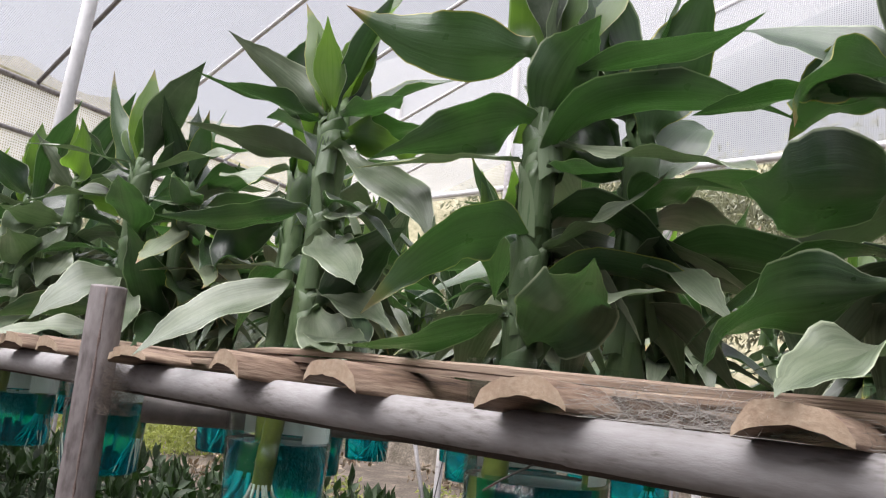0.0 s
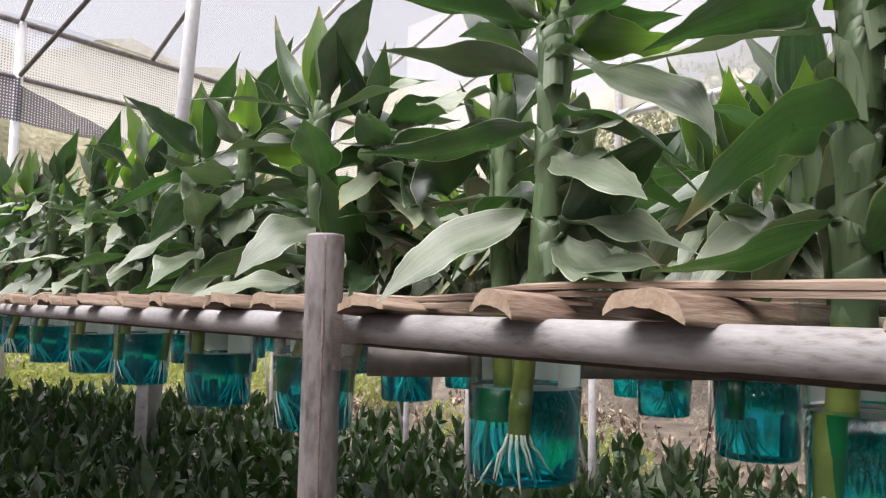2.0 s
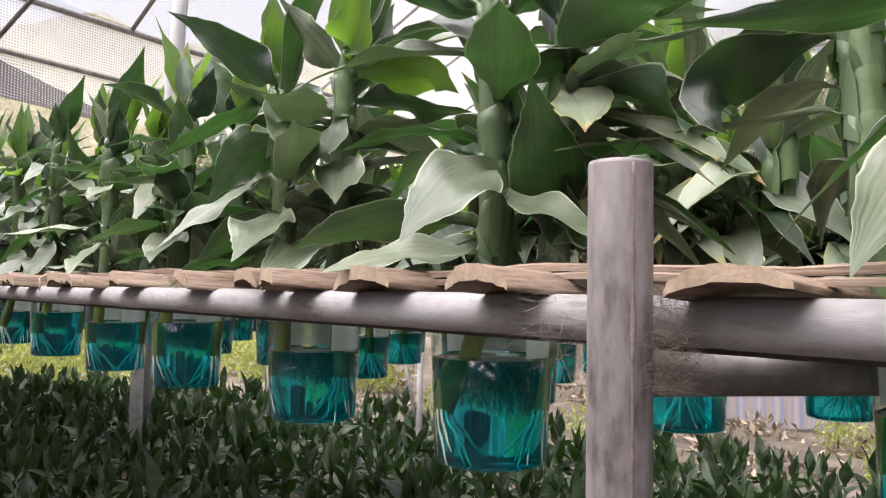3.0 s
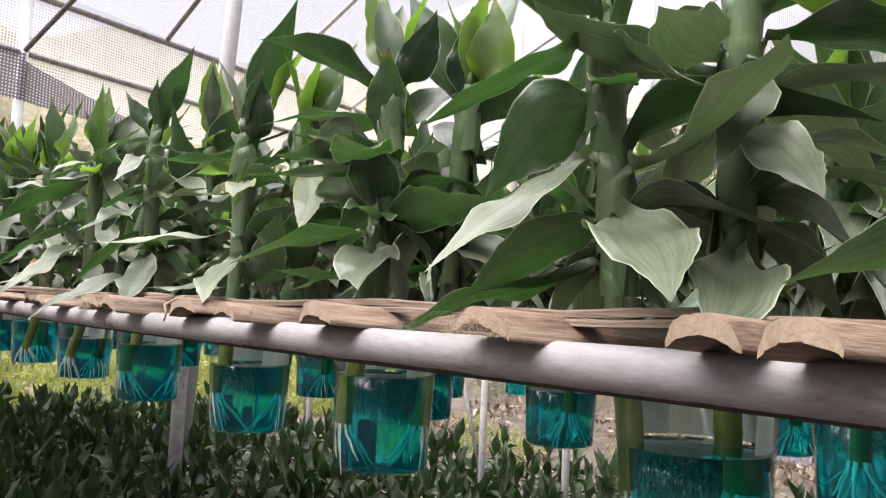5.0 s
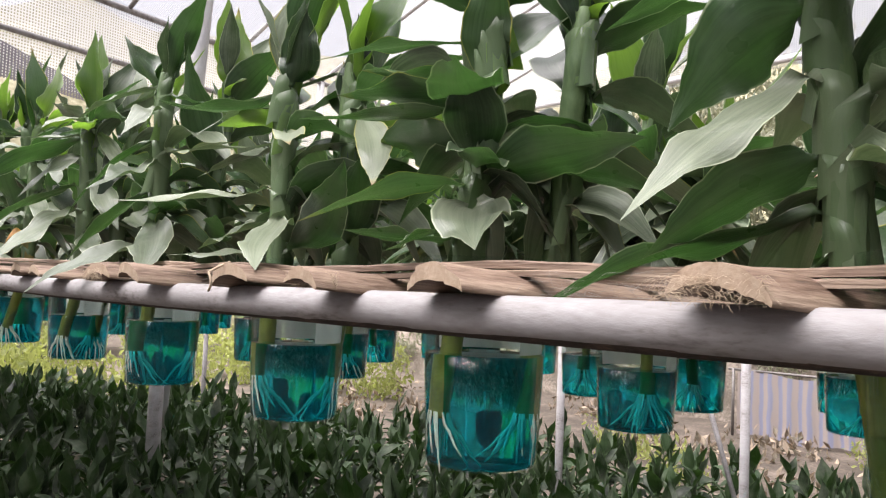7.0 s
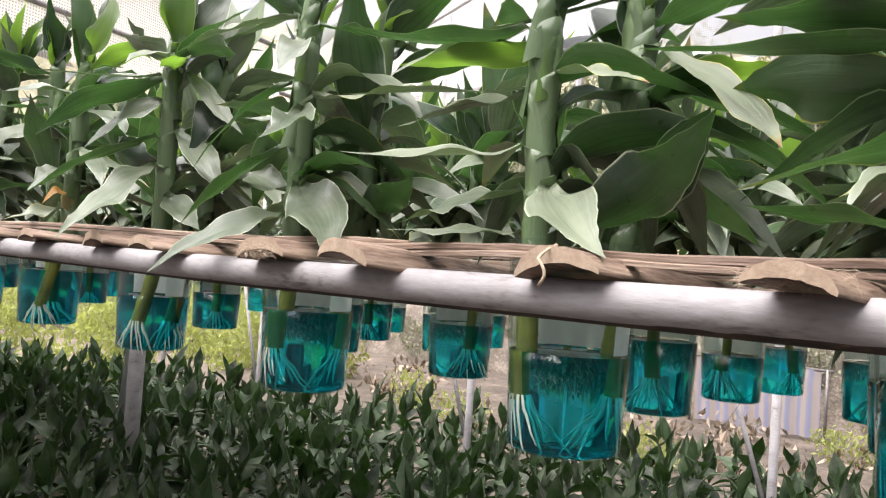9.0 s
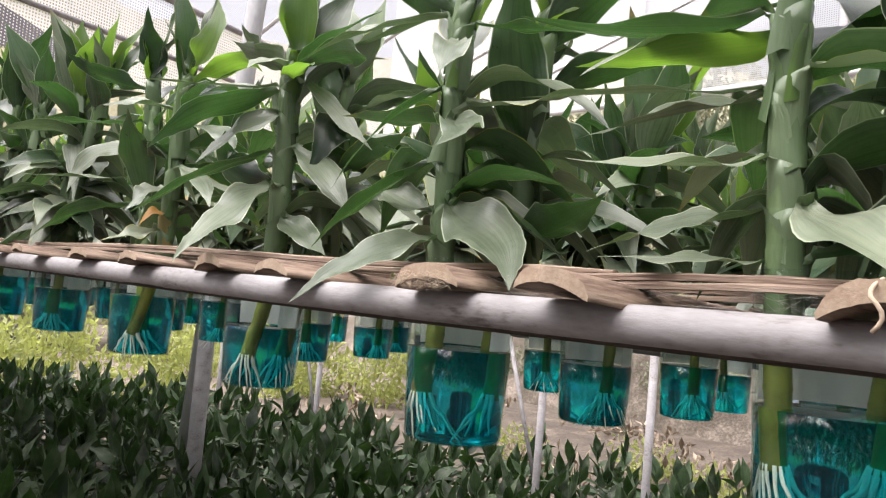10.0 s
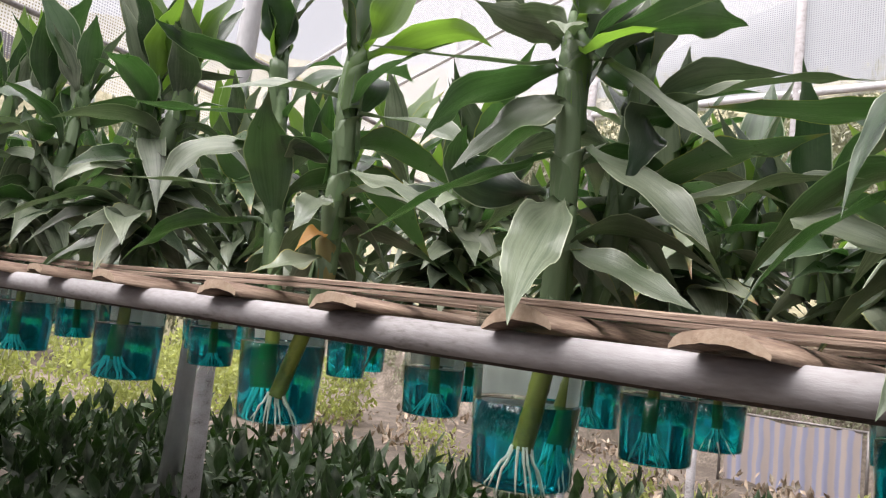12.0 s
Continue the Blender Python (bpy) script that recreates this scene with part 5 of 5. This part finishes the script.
TREE = leaf_material("tree_leaf", (0.15, 0.155, 0.1), (0.25, 0.25, 0.17), (0.26, 0.27, 0.15), 0.3, 0.5, 0.0, dry=0.0, island=True)


def foliage(name, label, spots, count, size, mat, seed):
    """Loose leafage: many small blades thinly filling uneven mounds, given as (x, y, z, rx, ry, rz)."""
    rnd = random.Random(seed)
    verts, faces, uvs = [], [], []
    for k in range(count):
        x, y, z, rx, ry, rz = spots[k % len(spots)]
        d = Vector((rnd.gauss(0, 1), rnd.gauss(0, 1), rnd.gauss(0, 1))).normalized() * rnd.uniform(0.45, 1.0)
        p = Vector((x + d.x * rx, y + d.y * ry, max(0.03, z + d.z * rz)))
        p += Vector((noise.noise(p * 1.7), noise.noise(p * 1.7 + Vector((9, 0, 0))), noise.noise(p * 1.7 + Vector((0, 9, 0))))) * 0.35 * rx
        if p.z < 0.02:
            p.z = 0.02 + rnd.random() * 0.2
        m = Matrix.Translation(p) @ pose(0, 0, 0, rnd.uniform(0, 360), rnd.uniform(0, 360), rnd.uniform(0, 360))
        s = size * rnd.uniform(0.6, 1.4)
        o = len(verts)
        verts += [m @ Vector(q) for q in ((0, 0, 0), (s * 0.5, -s * 0.22, s * 0.08), (s, 0, 0), (s * 0.5, s * 0.22, s * 0.08))]
        uvs += [(0.5, 0), (0.05, 0.5), (0.5, 0.9), (0.95, 0.5)]
        faces.append((o, o + 1, o + 2, o + 3))
    return thing(name, label, "plants", kind="stuff", me=mesh_of(name, verts, faces, mat, uvs, False))


rr = random.Random(12)
foliage("yellow_green_shrubs", "sunlit yellow-green shrubs growing behind the plant bed",
        [(-8.6 - 0.55 * k + rr.uniform(-0.3, 0.3), 5.4 + rr.uniform(-0.9, 1.2), 0.35, rr.uniform(0.3, 0.6), 0.45, rr.uniform(0.35, 0.7)) for k in range(9)] + [(-8.2 - rr.uniform(0, 1.6), 0.2 + 0.45 * k, 0.4, 0.5, 0.4, rr.uniform(0.4, 0.75)) for k in range(9)], 17000, 0.075, SHRUB, 5)
foliage("far_trees", "brownish green trees standing outside the shade house",
        [(-15.5 + rr.uniform(-1, 1), -4 + 1.1 * k, rr.uniform(1.0, 3.1), 1.3, 1.0, rr.uniform(1.2, 2.0)) for k in range(15)]
        + [(-13 + 1.5 * k, 13.5 + rr.uniform(-0.8, 0.8), rr.uniform(1.6, 4.2), 1.2, 1.0, rr.uniform(1.5, 2.3)) for k in range(14)]
        + [(-13.5 + 1.3 * k, 15.5 + rr.uniform(-0.8, 0.8), rr.uniform(3.4, 5.6), 1.3, 1.0, rr.uniform(1.5, 2.3)) for k in range(16)], 110000, 0.15, TREE, 6)
foliage("low_weeds", "low yellow-green weeds on the bare earth",
        [(-6.6 + 0.8 * k, 4.6 + rr.uniform(0, 2.4), 0.14, 0.3, 0.25, 0.2) for k in range(9)], 2600, 0.055, SHRUB, 8)


LITTER = leaf_material("leaf_litter", (0.05, 0.034, 0.02), (0.42, 0.33, 0.25), (0.3, 0.2, 0.1), 0.1, 0.8, 0.0, dry=0.0, island=True)
foliage("leaf_litter", "dry brown leaves and scraps lying on the bare earth",
        [(-9 + 0.6 * k, 3.9 + rr.uniform(0, 4.0), 0.03, 0.55, 0.5, 0.02) for k in range(20)], 2600, 0.09, LITTER, 9)
foliage("bank_weeds", "pale dry weeds growing on the earth bank",
        [(-11 + 0.75 * k, 8.25 + rr.uniform(-0.15, 0.3), rr.uniform(0.3, 1.05), 0.4, 0.2, 0.25) for k in range(16)], 5200, 0.07, TREE, 10)


HILL = mottled("hillside", [(0.3, (0.12, 0.115, 0.06)), (0.5, (0.24, 0.22, 0.14)), (0.7, (0.38, 0.35, 0.25))], 0.9, 0.95, 0.8, 0.05)


def hillside():
    """A wooded slope closing the view behind the house, on the far and the left side."""
    verts, faces = [], []
    na, nz = 70, 7
    for j in range(nz + 1):
        for i in range(na + 1):
            q = radians(55 + 165 * i / na)
            t = j / nz
            d = 17.5 + 5 * t + 0.8 * noise.noise((q * 4, t * 3, 1))
            verts.append((-3 + d * math.cos(q), 3 + d * math.sin(q), -0.1 + 9.0 * t + 0.9 * t * noise.noise((q * 9, t, 5))))
    for j in range(nz):
        for i in range(na):
            k = j * (na + 1) + i
            faces.append((k, k + 1, k + na + 2, k + na + 1))
    return thing("hillside", "brownish green wooded slope far behind the house", "hill", kind="structure", me=mesh_of("hillside", verts, faces, HILL))


hillside()


def bank():
    verts, faces = [], []
    nx, nz = 60, 8
    for j in range(nz + 1):
        for i in range(nx + 1):
            x = -14 + 18 * i / nx
            t = j / nz
            y = 8.3 + 0.5 * t + 0.12 * noise.noise((x * 1.5, t * 3, 2)) + (1.6 if j == nz else 0)
            verts.append((x, y, -0.05 + 1.12 * t + 0.1 * noise.noise((x * 0.9, t, 7)) * t))
    for j in range(nz):
        for i in range(nx):
            k = j * (nx + 1) + i
            faces.append((k, k + 1, k + nx + 2, k + nx + 1))
    return thing("earth_bank", "rough brown earth bank behind the beds", "bank", kind="structure", me=mesh_of("earth_bank", verts, faces, BANK))


bank()


def striped_sheet():
    """A hanging sheet with broad faded blue stripes."""
    m, n, l, p = material("striped_cloth")
    uv = n.new("ShaderNodeUVMap")
    wv = n.new("ShaderNodeTexWave")
    wv.bands_direction = "X"
    wv.inputs["Scale"].default_value, wv.inputs["Distortion"].default_value = 2.6, 1.6
    l.new(uv.outputs[0], wv.inputs["Vector"])
    r = ramp(n, [(0.35, (0.29, 0.245, 0.225)), (0.8, (0.2, 0.205, 0.28))])
    l.new(wv.outputs["Fac"], r.inputs[0])
    l.new(r.outputs[0], p.inputs["Base Color"])
    p.inputs["Roughness"].default_value = 0.85
    verts, faces, uvs = [], [], []
    for j in range(9):
        for i in range(31):
            s, t = i / 30, j / 8
            verts.append((-4.95 + 1.15 * s, 7.5 + 0.03 * math.sin(s * 40) * (1 - t * 0.6), 0.02 + 0.6 * t + 0.02 * math.sin(s * 9)))
            uvs.append((s * 1.5, t))
    for j in range(8):
        for i in range(30):
            k = j * 31 + i
            faces.append((k, k + 1, k + 32, k + 31))
    ob = thing("striped_sheet", "faded white and blue striped sheet hanging from a bar", "sheet", me=mesh_of("striped_sheet", verts, faces, m, uvs))
    rail = thing("sheet_rail", "thin steel rail on two stakes carrying the striped sheet", "rail")
    tube("bar", [(-5.05, 7.51, 0.64), (-3.7, 7.51, 0.64)], 0.012, STEEL_DARK, rail, 8)
    for x in (-5.0, -3.75):
        tube("stake", [(x, 7.51, 0), (x, 7.51, 0.65)], 0.015, STEEL_DARK, rail, 8)
    return ob


striped_sheet()


# ---- cobwebs, twine, straw and wires ----
def tangle(name, label, category, boxes, count, radius, mat, seed, reach=0.05, kind="stuff"):
    """Fine threads strung at random inside small boxes (x0, x1, y0, y1, z0, z1)."""
    rnd = random.Random(seed)
    geo = []
    for k in range(count):
        x0, x1, y0, y1, z0, z1 = boxes[k % len(boxes)]
        p = Vector((rnd.uniform(x0, x1), rnd.uniform(y0, y1), rnd.uniform(z0, z1)))
        d = Vector((rnd.gauss(0, 1), rnd.gauss(0, 0.6), rnd.gauss(0, 0.5))).normalized() * reach * rnd.uniform(0.3, 1)
        sag = Vector((rnd.uniform(-1, 1), rnd.uniform(-1, 1), rnd.uniform(-1.2, 0.6))) * reach * 0.18
        pts = [p + d * t + sag * 4 * t * (1 - t) for t in (0, 0.33, 0.66, 1)]
        pts = [Vector((min(max(q.x, x0 - 0.01), x1 + 0.01), min(max(q.y, y0 - 0.006), y1 + 0.006), min(max(q.z, z0), z1 + 0.004))) for q in pts]
        if (pts[0] - pts[-1]).length < 0.003:
            continue
        geo.append(tube_geo(pts, radius * rnd.uniform(0.5, 1.3), 3, False))
    return thing(name, label, category, kind=kind, me=mesh_of(name, *join_geo(geo), mat))


DUST = mottled("dusty_fibre", [(0.3, (0.1, 0.075, 0.06)), (0.7, (0.3, 0.25, 0.21))], 90, 0.95, 0.2, 0.0005)
tangle("dusty_cobweb", "grey dusty cobweb between the post and the pipes", "cobweb", [(-0.778, -0.762, 0.394, 0.412, 1.2, 1.244), (-0.778, -0.764, 0.4, 0.43, 1.196, 1.222)], 800, 0.0001, DUST, 1, 0.018)
tangle("pale_cobweb", "pale cobweb threads hanging at the post", "cobweb", [(-0.9, -0.815, 0.405, 0.42, 1.2, 1.25), (-0.85, -0.8, 0.4, 0.41, 1.215, 1.265)], 150, 0.00006, WEB, 2, 0.05)
tangle("straw_nest", "nest of grey straw and web caught between two slats", "cobweb", [(-0.3, -0.215, 0.4, 0.45, 1.243, 1.257), (-0.27, -0.06, 0.405, 0.46, 1.243, 1.25)], 460, 0.0001, WEB, 3, 0.04)
tangle("slat_web", "grey web strung between slats under the lath", "cobweb", [(-2.03, -1.95, 0.405, 0.45, 1.243, 1.25), (-2.3, -2.26, 0.4, 0.45, 1.243, 1.252), (-1.43, -1.35, 0.4, 0.45, 1.243, 1.252), (-1.92, -1.8, 0.42, 0.47, 1.243, 1.252)], 220, 0.00007, WEB, 4, 0.05)
rf = random.Random(44)
FIBRE = mottled("bamboo_fibre", [(0.3, (0.36, 0.27, 0.18)), (0.7, (0.62, 0.5, 0.38))], 60, 0.9, 0.2, 0.0005)
for x in (-1.322, -1.63, -2.081):
    geo = []
    for k in range(260):
        px, pz = x + rf.uniform(-0.028, 0.028), pipe_z(x) + PIPE_R + rf.uniform(0.001, 0.012)
        e = Vector((rf.uniform(-0.008, 0.008), -rf.uniform(0.0005, 0.004), rf.uniform(-0.004, 0.003)))
        p = Vector((px, 0.395, pz))
        geo.append(tube_geo([p, p + e * 0.6, p + e + Vector((0, 0, -0.002))], [0.00015, 0.00011, 0.00005], 3, False))
    thing("frayed_fibre_tuft", "tuft of frayed fibres on a slat end", "fibre", kind="stuff", me=mesh_of("frayed_fibre_tuft", *join_geo(geo), FIBRE))
twine = [(-1.772 + 0.004 * math.sin(q * 0.7), 0.383 + (0.02 if q > 5 else 0.0) * (q - 5) / 3, 1.236 + 0.0032 * q) for q in range(9)]
thing("twine_tie", "loop of pale twine round a slat end", "twine", me=mesh_of("twine_tie", *tube_geo(twine, 0.0011, 6), FIBRE))
DARKWIRE = mottled("dark_wire", [(0.3, (0.03, 0.025, 0.02)), (0.7, (0.08, 0.07, 0.06))], 40, 0.7, 0.2, 0.0005)
for label, pts in (("dark wire drooping under the rack", [(-2.1, 1.6, 1.2), (-2.12, 1.6, 1.05), (-2.25, 1.61, 0.85), (-2.36, 1.62, 0.7)]),
                   ("thin wire hanging under the front pipe", [(-0.55, 0.6, 1.21), (-0.57, 0.61, 1.15), (-0.58, 0.615, 1.1)]),
                   ("short straw stuck under the pipe", [(-0.33, 0.42, 1.216), (-0.343, 0.412, 1.207), (-0.352, 0.408, 1.2)])):
    thing("loose_wire", label, "wire", me=mesh_of("loose_wire", *tube_geo(pts, 0.0005, 6), DARKWIRE))
